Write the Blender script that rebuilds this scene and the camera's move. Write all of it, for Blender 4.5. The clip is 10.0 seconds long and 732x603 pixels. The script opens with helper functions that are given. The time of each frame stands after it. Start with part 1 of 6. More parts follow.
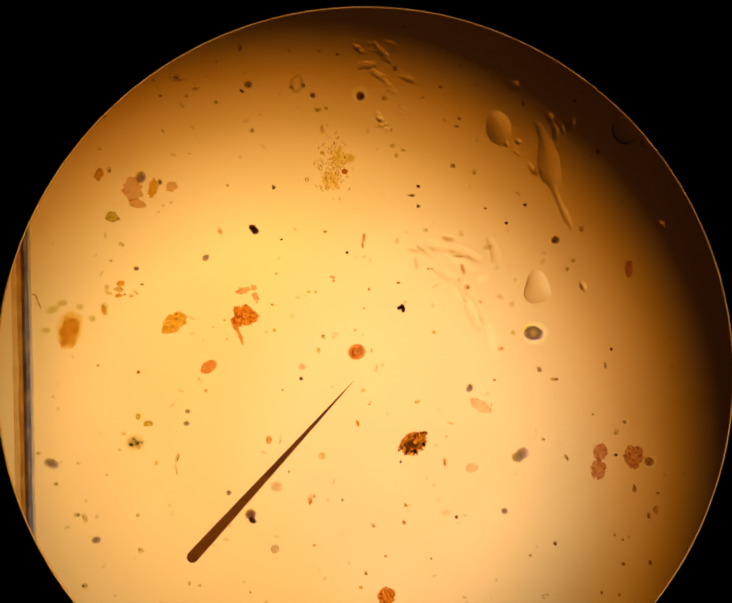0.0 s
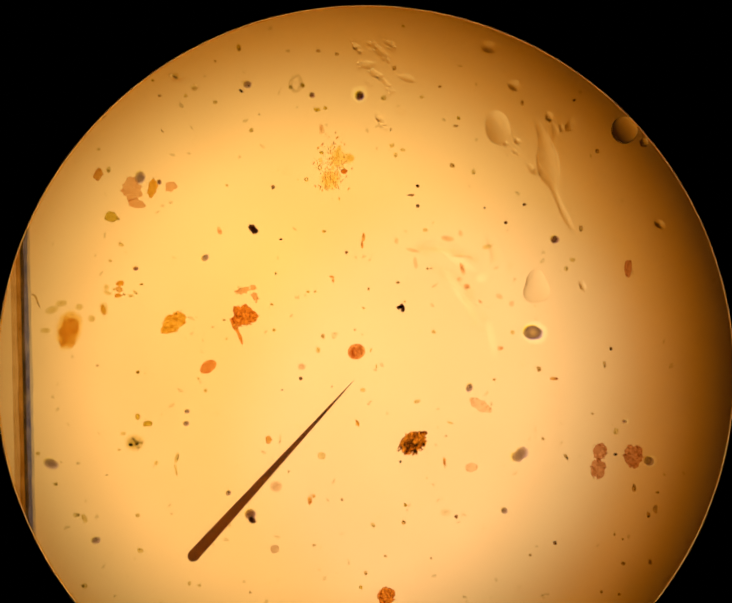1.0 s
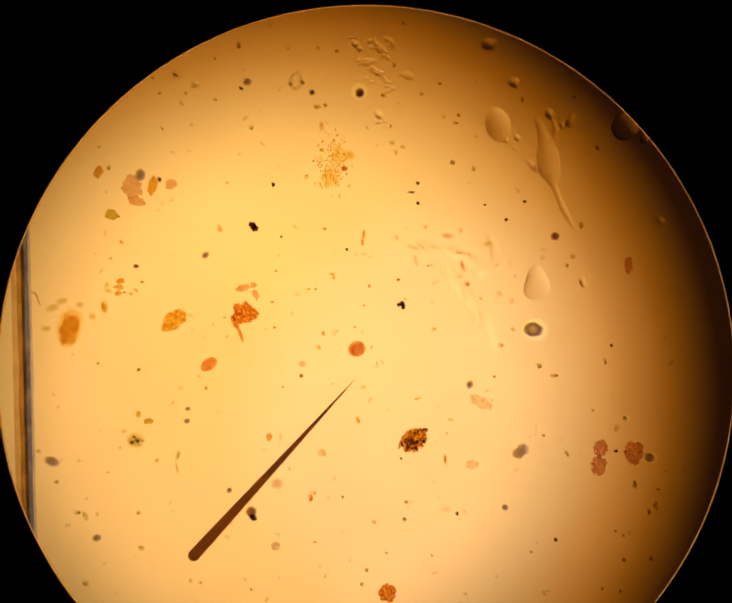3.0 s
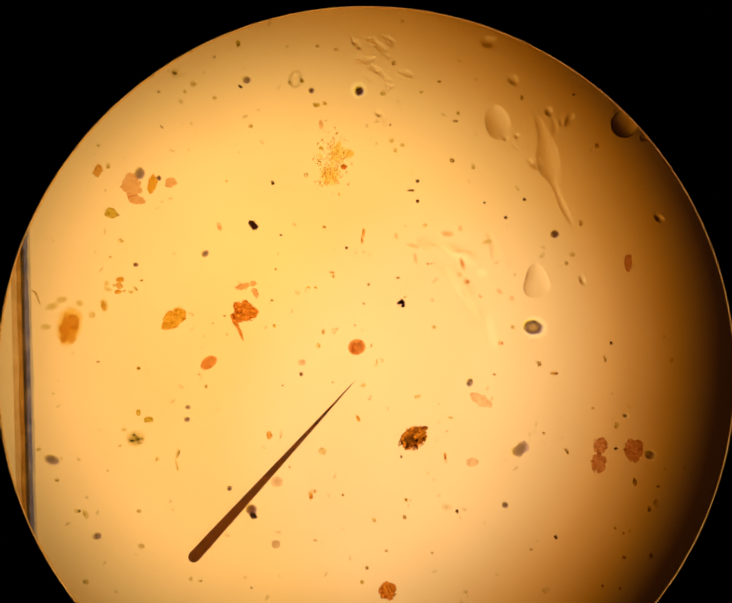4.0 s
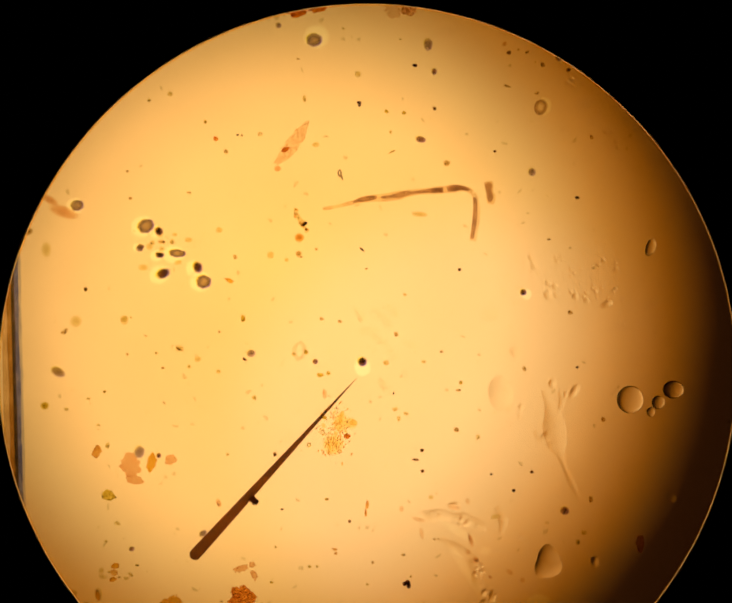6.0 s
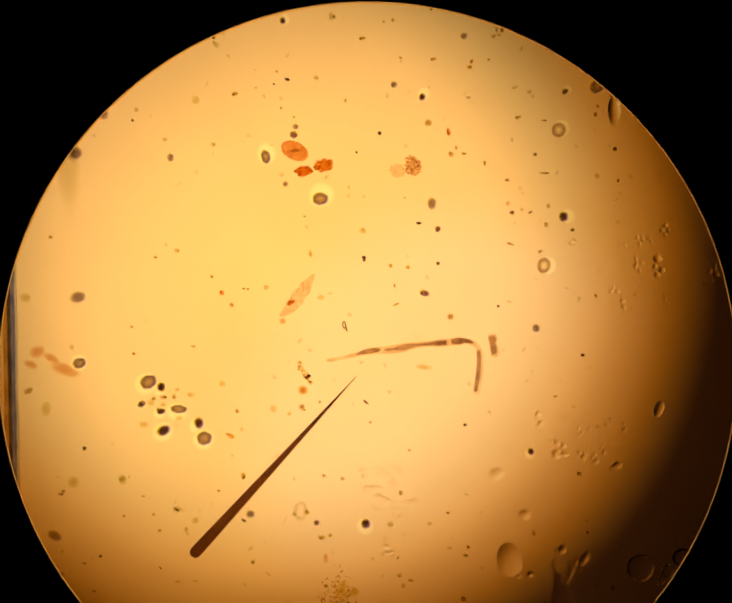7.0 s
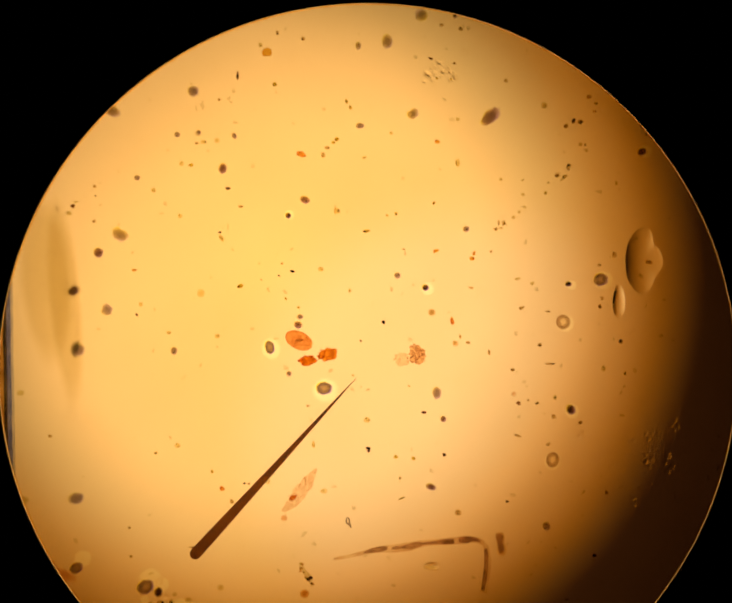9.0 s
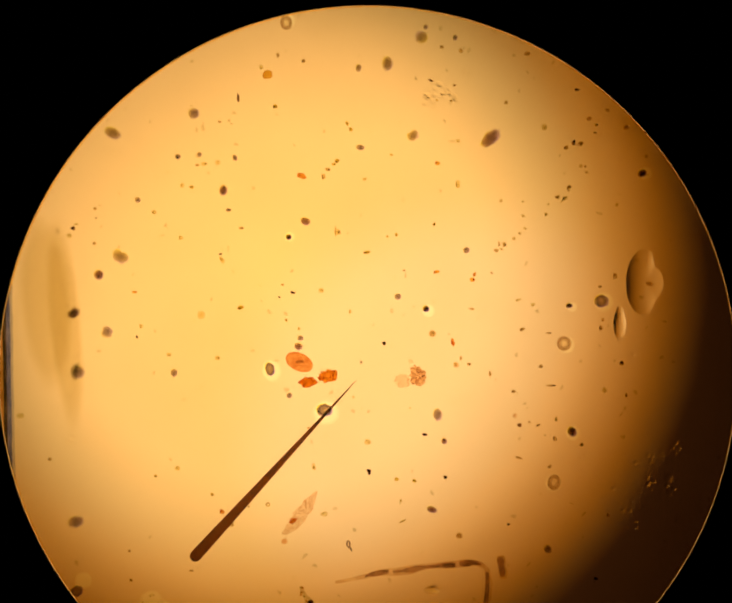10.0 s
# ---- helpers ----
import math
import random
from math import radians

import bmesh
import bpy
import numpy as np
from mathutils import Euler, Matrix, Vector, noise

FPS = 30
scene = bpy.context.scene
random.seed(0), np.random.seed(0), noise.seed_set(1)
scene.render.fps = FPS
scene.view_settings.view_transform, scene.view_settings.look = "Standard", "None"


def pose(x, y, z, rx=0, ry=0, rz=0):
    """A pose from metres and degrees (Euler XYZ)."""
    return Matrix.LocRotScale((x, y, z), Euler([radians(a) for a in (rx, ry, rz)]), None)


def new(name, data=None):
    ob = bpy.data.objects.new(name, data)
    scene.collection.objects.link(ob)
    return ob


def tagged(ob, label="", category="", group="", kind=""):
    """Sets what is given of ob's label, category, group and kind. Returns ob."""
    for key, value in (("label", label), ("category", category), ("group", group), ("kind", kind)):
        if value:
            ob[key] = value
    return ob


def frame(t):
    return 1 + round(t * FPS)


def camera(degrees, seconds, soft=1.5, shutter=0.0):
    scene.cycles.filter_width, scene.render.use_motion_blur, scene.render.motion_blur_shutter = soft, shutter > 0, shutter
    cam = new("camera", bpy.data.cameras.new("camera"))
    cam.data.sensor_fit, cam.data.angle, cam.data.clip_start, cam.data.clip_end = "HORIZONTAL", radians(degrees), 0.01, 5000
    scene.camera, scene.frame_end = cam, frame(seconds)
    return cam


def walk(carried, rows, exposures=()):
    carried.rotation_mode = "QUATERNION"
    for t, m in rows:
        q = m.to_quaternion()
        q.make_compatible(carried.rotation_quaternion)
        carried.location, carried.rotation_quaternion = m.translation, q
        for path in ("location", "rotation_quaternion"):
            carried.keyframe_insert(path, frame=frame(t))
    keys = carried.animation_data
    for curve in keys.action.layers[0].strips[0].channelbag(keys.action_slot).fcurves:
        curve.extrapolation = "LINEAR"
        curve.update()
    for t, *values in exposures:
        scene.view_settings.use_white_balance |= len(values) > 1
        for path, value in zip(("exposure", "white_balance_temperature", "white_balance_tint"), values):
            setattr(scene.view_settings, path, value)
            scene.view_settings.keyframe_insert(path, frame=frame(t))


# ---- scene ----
# The place is what a microscope's eyepiece shows, enlarged 100 times: a millimetre here
# is a hundredth of a millimetre on the slide. z is up the tube, the lamp is at the foot.
EYE = 0.2475


def eye(dx, dy):
    """The camera above the eyepiece; dx, dy in millimetres off its axis."""
    return pose(dx / 1000, dy / 1000, EYE)


cam = camera(43.2, 10.0, soft=2.1)
walk(cam, [
    (0.0, eye(0, 0)),
    (0.5, eye(0, 0.19)),
    (1.0, eye(-0.19, -0.29)),
    (1.5, eye(-0.57, -2.49)),
    (2.0, eye(-0.38, -1.34)),
    (2.5, eye(-0.28, -0.57)),
    (4.0, eye(-0.38, -0.09)),
    (4.5, eye(-0.38, 0.38)),
    (5.0, eye(-0.38, 0.28)),
    (5.5, eye(-0.57, -0.19)),
    (7.0, eye(-0.76, -1.24)),
    (7.5, eye(-0.76, -0.96)),
    (8.0, eye(-0.76, -1.06)),
    (8.5, eye(-0.76, -1.06)),
    (9.0, eye(-0.76, -0.87)),
    (9.5, eye(-0.76, -1.15)),
    (10.0, eye(-0.76, -0.29)),
])

# ---- light: the lamp in the microscope's foot, in a dark room ----
world = bpy.data.worlds.new("dark_room")
scene.world = world
world.use_nodes = True
world.node_tree.nodes["Background"].inputs[0].default_value = (0.9, 0.9, 1.0, 1)
world.node_tree.nodes["Background"].inputs[1].default_value = 0.002
lamp_data = bpy.data.lights.new("illuminator_lamp", "AREA")
lamp_data.shape = "DISK"
lamp_data.size = 0.218
lamp_data.energy = 7.27
lamp_data.color = (1.0, 0.553, 0.163)
lamp = new("illuminator_lamp", lamp_data)
lamp.matrix_world = pose(0.009, -0.0132, -0.65, 180, 0, 0)


# ---- materials ----
def node_material(name):
    m = bpy.data.materials.new(name)
    m.use_nodes = True
    m.node_tree.nodes.clear()
    return m, m.node_tree.nodes, m.node_tree.links


def texture(n, l, kind, scale, space="Object", detail=3.0, drawn=None):
    """A noise or voronoi texture in the thing's own space, per millimetre."""
    co = n.new("ShaderNodeTexCoord")
    tex = n.new(kind)
    tex.inputs["Scale"].default_value = scale
    if "Detail" in tex.inputs:
        tex.inputs["Detail"].default_value = detail
    if drawn:
        run = n.new("ShaderNodeMapping")
        run.inputs["Rotation"].default_value, run.inputs["Scale"].default_value = (0, 0, radians(35)), (drawn, 1, 1)
        l.new(co.outputs[space], run.inputs["Vector"])
        l.new(run.outputs[0], tex.inputs["Vector"])
    else:
        l.new(co.outputs[space], tex.inputs["Vector"])
    return tex


def surface(name, colour, rough=0.6, metal=0.0, grain=400.0, spread=0.3):
    """An opaque surface with two scales of tone and a fine relief."""
    m, n, l = node_material(name)
    out, b = n.new("ShaderNodeOutputMaterial"), n.new("ShaderNodeBsdfPrincipled")
    fine, wide = texture(n, l, "ShaderNodeTexNoise", grain), texture(n, l, "ShaderNodeTexNoise", grain / 12)
    both = n.new("ShaderNodeMath")
    both.operation = "MULTIPLY"
    l.new(fine.outputs[0], both.inputs[0])
    l.new(wide.outputs[0], both.inputs[1])
    ramp = n.new("ShaderNodeValToRGB")
    ramp.color_ramp.elements[0].position, ramp.color_ramp.elements[1].position = 0.1, 0.45
    ramp.color_ramp.elements[0].color = (*[c * (1 - spread) for c in colour], 1)
    ramp.color_ramp.elements[1].color = (*[min(1, c * (1 + spread)) for c in colour], 1)
    l.new(both.outputs[0], ramp.inputs[0])
    l.new(ramp.outputs[0], b.inputs["Base Color"])
    b.inputs["Roughness"].default_value, b.inputs["Metallic"].default_value = rough, metal
    b.inputs["Specular IOR Level"].default_value = 0.15
    bump = n.new("ShaderNodeBump")
    bump.inputs["Strength"].default_value, bump.inputs["Distance"].default_value = 0.3, 0.0002
    l.new(fine.outputs[0], bump.inputs["Height"])
    l.new(bump.outputs[0], b.inputs["Normal"])
    l.new(b.outputs[0], out.inputs[0])
    return m


def frosted(name):
    m, n, l = node_material(name)
    out, b = n.new("ShaderNodeOutputMaterial"), n.new("ShaderNodeBsdfTranslucent")
    tex = texture(n, l, "ShaderNodeTexNoise", 18.0)
    ramp = n.new("ShaderNodeValToRGB")
    ramp.color_ramp.elements[0].color, ramp.color_ramp.elements[1].color = (0.80, 0.80, 0.80, 1), (0.86, 0.86, 0.86, 1)
    l.new(tex.outputs[0], ramp.inputs[0])
    l.new(ramp.outputs[0], b.inputs[0])
    l.new(b.outputs[0], out.inputs[0])
    return m


def clear(name, ior, tint=(1, 1, 1)):
    m, n, l = node_material(name)
    out, b = n.new("ShaderNodeOutputMaterial"), n.new("ShaderNodeBsdfGlass")
    b.inputs["Color"].default_value = (*tint, 1)
    b.inputs["Roughness"].default_value = 0.0
    b.inputs["IOR"].default_value = ior
    l.new(b.outputs[0], out.inputs[0])
    return m


def coated(name, ior):
    """Optical glass with an anti-reflection coating: it bends light and mirrors none."""
    m, n, l = node_material(name)
    out, b = n.new("ShaderNodeOutputMaterial"), n.new("ShaderNodeBsdfRefraction")
    b.inputs["Roughness"].default_value = 0.0
    b.inputs["IOR"].default_value = ior
    l.new(b.outputs[0], out.inputs[0])
    return m


def through_light(n, l, colour_socket, body, share):
    """Stained matter: most light goes straight through it, tinted; a little meets its surface."""
    out, t, d, mix = n.new("ShaderNodeOutputMaterial"), n.new("ShaderNodeBsdfTransparent"), n.new("ShaderNodeBsdfPrincipled"), n.new("ShaderNodeMixShader")
    l.new(colour_socket, t.inputs[0])
    d.inputs["Base Color"].default_value = (*body, 1)
    d.inputs["Roughness"].default_value = 0.5
    mix.inputs[0].default_value = share
    l.new(t.outputs[0], mix.inputs[1])
    l.new(d.outputs[0], mix.inputs[2])
    l.new(mix.outputs[0], out.inputs[0])


def stained(name, thin, dense, scale, low=0.35, high=0.65, share=0.04, kind="ShaderNodeTexNoise", drawn=None):
    """Matter whose pigment is thin here and dense there; each piece a little paler or darker."""
    m, n, l = node_material(name)
    tex = texture(n, l, kind, scale, detail=4.0, drawn=drawn)
    ramp = n.new("ShaderNodeValToRGB")
    ramp.color_ramp.elements[0].position, ramp.color_ramp.elements[1].position = low, high
    ramp.color_ramp.elements[0].color, ramp.color_ramp.elements[1].color = (*dense, 1), (*thin, 1)
    l.new(tex.outputs[0], ramp.inputs[0])
    info, gam, span = n.new("ShaderNodeObjectInfo"), n.new("ShaderNodeGamma"), n.new("ShaderNodeMapRange")
    span.inputs["To Min"].default_value, span.inputs["To Max"].default_value = 0.75, 1.25
    l.new(info.outputs["Random"], span.inputs["Value"])
    l.new(ramp.outputs[0], gam.inputs[0])
    l.new(span.outputs[0], gam.inputs[1])
    through_light(n, l, gam.outputs[0], dense, share)
    return m


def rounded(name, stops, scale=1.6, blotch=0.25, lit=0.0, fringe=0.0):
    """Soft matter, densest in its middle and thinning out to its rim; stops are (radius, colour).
    With a fringe the lens's colour split is put into the tint: blue lies aside."""
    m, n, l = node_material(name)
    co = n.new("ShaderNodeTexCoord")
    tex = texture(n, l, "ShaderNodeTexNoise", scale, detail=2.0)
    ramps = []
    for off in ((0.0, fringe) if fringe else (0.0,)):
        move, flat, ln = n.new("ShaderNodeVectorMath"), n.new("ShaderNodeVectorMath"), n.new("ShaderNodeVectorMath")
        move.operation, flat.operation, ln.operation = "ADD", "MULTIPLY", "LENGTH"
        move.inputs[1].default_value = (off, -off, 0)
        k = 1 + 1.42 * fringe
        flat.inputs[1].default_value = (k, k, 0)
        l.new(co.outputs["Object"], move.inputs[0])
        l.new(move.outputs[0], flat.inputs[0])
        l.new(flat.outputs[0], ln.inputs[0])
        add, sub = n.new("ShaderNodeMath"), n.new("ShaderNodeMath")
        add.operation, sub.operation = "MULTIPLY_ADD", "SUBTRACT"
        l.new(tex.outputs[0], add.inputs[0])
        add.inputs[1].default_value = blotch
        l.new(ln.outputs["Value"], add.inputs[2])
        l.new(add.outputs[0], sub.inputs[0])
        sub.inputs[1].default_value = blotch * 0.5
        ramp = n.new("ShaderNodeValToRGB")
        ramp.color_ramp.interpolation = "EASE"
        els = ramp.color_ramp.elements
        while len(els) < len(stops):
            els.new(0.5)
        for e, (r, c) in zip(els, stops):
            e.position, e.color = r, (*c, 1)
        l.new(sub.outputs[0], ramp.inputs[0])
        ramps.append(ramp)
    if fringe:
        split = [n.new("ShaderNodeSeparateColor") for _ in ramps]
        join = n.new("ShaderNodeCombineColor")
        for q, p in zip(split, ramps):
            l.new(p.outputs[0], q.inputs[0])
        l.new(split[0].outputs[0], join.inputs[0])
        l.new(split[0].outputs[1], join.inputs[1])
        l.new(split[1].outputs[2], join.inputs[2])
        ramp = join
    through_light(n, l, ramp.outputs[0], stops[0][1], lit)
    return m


WHITE = (1, 1, 1)
BLACK = surface("blackened_metal", (0.012, 0.011, 0.010), 0.75)
BRASS = surface("brass_edge", (0.96, 0.88, 0.74), 0.16, 1.0, spread=0.06)
LIP_FRINGE = stained("orange_lip_fringe", (0.99, 0.74, 0.06), (0.97, 0.66, 0.04), 60, share=0.02)
FROST = frosted("ground_glass")
GLASS = coated("coated_glass", 1.45)
OIL = clear("oil", 1.30, (0.998, 0.992, 0.98))
THIN_OIL = clear("thin_oil", 1.24, (0.998, 0.993, 0.98))
WATERY = clear("watery_film", 1.14, (0.996, 0.99, 0.975))
SHARD = stained("charred_matter", (0.50, 0.30, 0.24), (0.12, 0.06, 0.06), 1300, 0.42, 0.60, 0.05)
# tints of the field's light falloff, carried by added unseen films
FALLOFF_AMBER = stained("falloff_amber", (0.476, 0.500, 0.402), (0.464, 0.488, 0.388), 40, share=0.0)
FALLOFF_BROWN = stained("falloff_brown", (0.636, 0.322, 0.020), (0.606, 0.303, 0.0165), 40, share=0.0)
FALLOFF_PALE = stained("falloff_pale", (0.826, 0.858, 1.0), (0.816, 0.848, 1.0), 40, share=0.0)
FALLOFF_OLIVE = stained("falloff_olive", (0.958, 0.926, 0.71), (0.938, 0.906, 0.68), 40, share=0.0)
VIGNETTE_DARK = stained("vignette_dark", (0.0156, 0.0070, 0.0032), (0.0136, 0.0058, 0.0028), 40, share=0.0)
AMBER_ROD = stained("pointer_amber", (0.35, 0.21, 0.10), (0.31, 0.18, 0.08), 60, share=0.015)

# pigment of one face, thin and dense: light meets it on entering and on leaving
TONES = {
    "red": ((0.93, 0.72, 0.48), (0.82, 0.53, 0.29)),
    "pale": ((0.92, 0.88, 0.84), (0.83, 0.75, 0.69)),
    "faint": ((0.972, 0.97, 0.94), (0.935, 0.928, 0.87)),
    "amber": ((0.95, 0.81, 0.36), (0.77, 0.55, 0.12)),
    "orange": ((0.95, 0.82, 0.5), (0.74, 0.52, 0.22)),
    "rust": ((0.95, 0.70, 0.30), (0.66, 0.35, 0.12)),
    "ochre": ((0.90, 0.86, 0.40), (0.64, 0.55, 0.10)),
    "umber": ((0.89, 0.83, 0.62), (0.65, 0.55, 0.34)),
    "straw": ((0.935, 0.925, 0.81), (0.86, 0.83, 0.62)),
    "brick": ((0.955, 0.8, 0.69), (0.74, 0.52, 0.39)),
    "blush": ((0.985, 0.955, 0.905), (0.90, 0.78, 0.66)),
    "crimson": ((0.96, 0.62, 0.14), (0.58, 0.23, 0.05)),
    "sienna": ((0.98, 0.84, 0.66), (0.60, 0.38, 0.23)),
    "dark": ((0.56, 0.43, 0.28), (0.32, 0.21, 0.14)),
    "peach": ((0.975, 0.94, 0.90), (0.93, 0.85, 0.77)),
    "coral": ((0.95, 0.86, 0.74), (0.87, 0.69, 0.53)),
    "haze": ((0.93, 0.90, 0.78), (0.82, 0.77, 0.55)),
    "slate": ((0.72, 0.67, 0.65), (0.50, 0.45, 0.46)),
    "dusk": ((0.62, 0.52, 0.45), (0.4, 0.29, 0.25)),
    "smoke": ((0.66, 0.60, 0.55), (0.50, 0.44, 0.42)),
    "gold": ((0.985, 0.965, 0.78), (0.95, 0.89, 0.60)),
    "olive": ((0.74, 0.69, 0.52), (0.53, 0.46, 0.34)),
}
TONE_WORDS = {
    "red": "orange-red stained", "pale": "pale peach", "faint": "faint cream", "amber": "clear amber", "orange": "brown-orange",
    "rust": "rust-brown", "ochre": "ochre-yellow", "umber": "umber-brown", "straw": "pale straw-coloured", "brick": "brick-red",
    "blush": "pale pink", "crimson": "deep crimson-brown", "sienna": "reddish-brown speckled", "dark": "nearly black", "peach": "soft orange-pink", "coral": "coral-orange", "haze": "brown-ochre", "gold": "golden-yellow",
    "slate": "blurred slate-grey", "dusk": "blurred dark purplish", "smoke": "blurred smoky brown", "olive": "blurred olive-grey",
}
KEPT = {}
SOFT_SPECKS = ("faint", "straw", "pale", "blush", "peach", "haze", "smoke", "gold")
# tones with the lens's blue-yellow colour split painted into their edges
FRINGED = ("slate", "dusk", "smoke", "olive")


def tone(name, use):
    """The material of a tone: in grains, in granular cells, in smooth cells or in blurred bodies."""
    key = (name, use)
    if key not in KEPT:
        thin, dense = TONES[name]
        if use == "cell":
            KEPT[key] = stained(name + "_cell", thin, dense, 2100, 0.39, 0.60, drawn=0.6)
        elif use == "smooth":
            KEPT[key] = stained(name + "_smooth", thin, dense, 900, 0.40, 0.58)
        elif use == "speck" and name in SOFT_SPECKS:
            mid = tuple((a + b) / 2 for a, b in zip(thin, dense))
            KEPT[key] = rounded(name + "_soft_speck", ((0.10, dense), (0.55, mid), (0.92, WHITE)), 2.4, 0.55)
        elif use == "speck":
            KEPT[key] = stained(name + "_speck", thin, dense, 2.2, 0.38, 0.56, 0.05)
        else:
            mid = tuple((a + b) / 2 for a, b in zip(thin, dense))
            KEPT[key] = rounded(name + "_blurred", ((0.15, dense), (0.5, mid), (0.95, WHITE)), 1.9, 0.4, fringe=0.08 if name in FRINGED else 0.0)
    return KEPT[key]


# clear air: the dark rims and cores of bent light are painted as tint
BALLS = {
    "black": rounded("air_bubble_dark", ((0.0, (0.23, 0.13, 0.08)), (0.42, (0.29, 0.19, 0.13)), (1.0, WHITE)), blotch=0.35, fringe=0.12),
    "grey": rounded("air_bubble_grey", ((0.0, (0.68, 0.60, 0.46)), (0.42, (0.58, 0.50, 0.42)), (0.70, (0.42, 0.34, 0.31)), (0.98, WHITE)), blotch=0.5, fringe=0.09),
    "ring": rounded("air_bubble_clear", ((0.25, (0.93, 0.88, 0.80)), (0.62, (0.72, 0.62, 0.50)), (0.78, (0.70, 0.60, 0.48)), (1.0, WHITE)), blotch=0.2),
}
MEDIUM = stained("mounting_medium", (0.93, 0.855, 0.84), (0.90, 0.825, 0.79), 22, 0.35, 0.65, 0.0)
STREAK = rounded("thick_medium", ((0.0, (0.895, 0.875, 0.76)), (0.50, (0.91, 0.89, 0.79)), (0.88, WHITE)), 1.4, 0.15)


# ---- building blocks ----
def part(name, bm, material, parent=None, label="", smooth=True):
    """Links a bmesh as one mesh object, under a thing or under a part."""
    me = bpy.data.meshes.new(name)
    bm.to_mesh(me)
    bm.free()
    me.materials.append(material)
    if smooth:
        me.shade_smooth()
    ob = new(name, me)
    ob.parent = parent
    return tagged(ob, label)


def ring(bm, r0, r1, z0, z1, steps=360):
    """A flat ring of rectangular section."""
    loops = []
    for i in range(steps):
        a = 2 * math.pi * i / steps
        c, s = math.cos(a), math.sin(a)
        loops.append([bm.verts.new((r * c, r * s, z)) for r, z in ((r0, z0), (r0, z1), (r1, z1), (r1, z0))])
    for i in range(steps):
        p, q = loops[i], loops[(i + 1) % steps]
        for k in range(4):
            bm.faces.new((p[k], p[(k + 1) % 4], q[(k + 1) % 4], q[k]))
    bmesh.ops.recalc_face_normals(bm, faces=bm.faces)


def film_ring(bm, r0, r1, steps=240, shift=(0.0, 0.0)):
    """A gel film cut to a ring; shift sets its hole off centre."""
    inner, outer = ([bm.verts.new((u + q * math.cos(2 * math.pi * i / steps), v + q * math.sin(2 * math.pi * i / steps), 0)) for i in range(steps)] for q, (u, v) in ((r0, shift), (r1, (0, 0))))
    for i in range(steps):
        k = (i + 1) % steps
        bm.faces.new((inner[i], outer[i], outer[k], inner[k]))


def box(bm, x0, x1, y0, y1, z0, z1, bevel=0.0):
    r = bmesh.ops.create_cube(bm, size=1)
    for v in r["verts"]:
        v.co = Vector((x0 if v.co.x < 0 else x1, y0 if v.co.y < 0 else y1, z0 if v.co.z < 0 else z1))
    if bevel:
        bmesh.ops.bevel(bm, geom=list(bm.edges), offset=bevel, segments=2, affect="EDGES", profile=0.5)


def lens(bm, outline, h, steps=48, rings=9, power=0.5, at=(0, 0), turn=0.0, rough=0.0, seed=0.0):
    """A body that lies flat on the slide: outline(angle) gives its radius, h its height; it swells from a thin rim."""
    n = Vector((seed * 3.1, seed * 1.7, seed))
    top, low = [], []
    for j in range(1, rings + 1):
        f = math.sin(j / rings * math.pi / 2)
        up = max(0.0, 1 - f * f) ** power
        ta, la = [], []
        for i in range(steps):
            a = 2 * math.pi * i / steps
            r = outline(a) * f
            x, y = r * math.cos(a + turn) + at[0], r * math.sin(a + turn) + at[1]
            d = rough * noise.noise(Vector((x, y, 0)) * 1400 + n) * h if rough else 0.0
            ta.append(bm.verts.new((x, y, h * 0.5 * (1 + up) + d * up)))
            la.append(ta[-1] if j == rings else bm.verts.new((x, y, h * 0.5 * (1 - up))))
        top.append(ta)
        low.append(la)
    for rows, c, flip in ((top, h, False), (low, 0.0, True)):
        v = bm.verts.new((at[0], at[1], c))
        for i in range(steps):
            k = (i + 1) % steps
            f = (v, rows[0][i], rows[0][k])
            bm.faces.new(f[::-1] if flip else f)
            for j in range(rings - 1):
                f = (rows[j][i], rows[j + 1][i], rows[j + 1][k], rows[j][k])
                bm.faces.new(f[::-1] if flip else f)


def wavy(rx, ry, jag, seed, lobes=3.0):
    """An uneven oval outline."""
    s = Vector((seed * 7.3, seed * 2.9, seed * 5.1))

    def radius(a):
        c, q = math.cos(a), math.sin(a)
        r = 1 / math.sqrt((c / rx) ** 2 + (q / ry) ** 2)
        w = noise.noise(Vector((c, q, 0)) * lobes + s) + 0.6 * noise.noise(Vector((c, q, 0)) * lobes * 3 + s)
        return r * (1 + jag * w)
    return radius


def frayed(rx, ry, jag, seed, lobes):
    """An uneven oval with fine teeth along its edge."""
    base = wavy(rx, ry, jag, seed, lobes)
    s = Vector((seed * 1.9, seed * 4.7, 3.0))
    return lambda a: base(a) * (1 + 0.07 * noise.noise(Vector((math.cos(a), math.sin(a), 0)) * 11 + s) + 0.06 * noise.noise(Vector((math.cos(a), math.sin(a), 0)) * 34 + s))


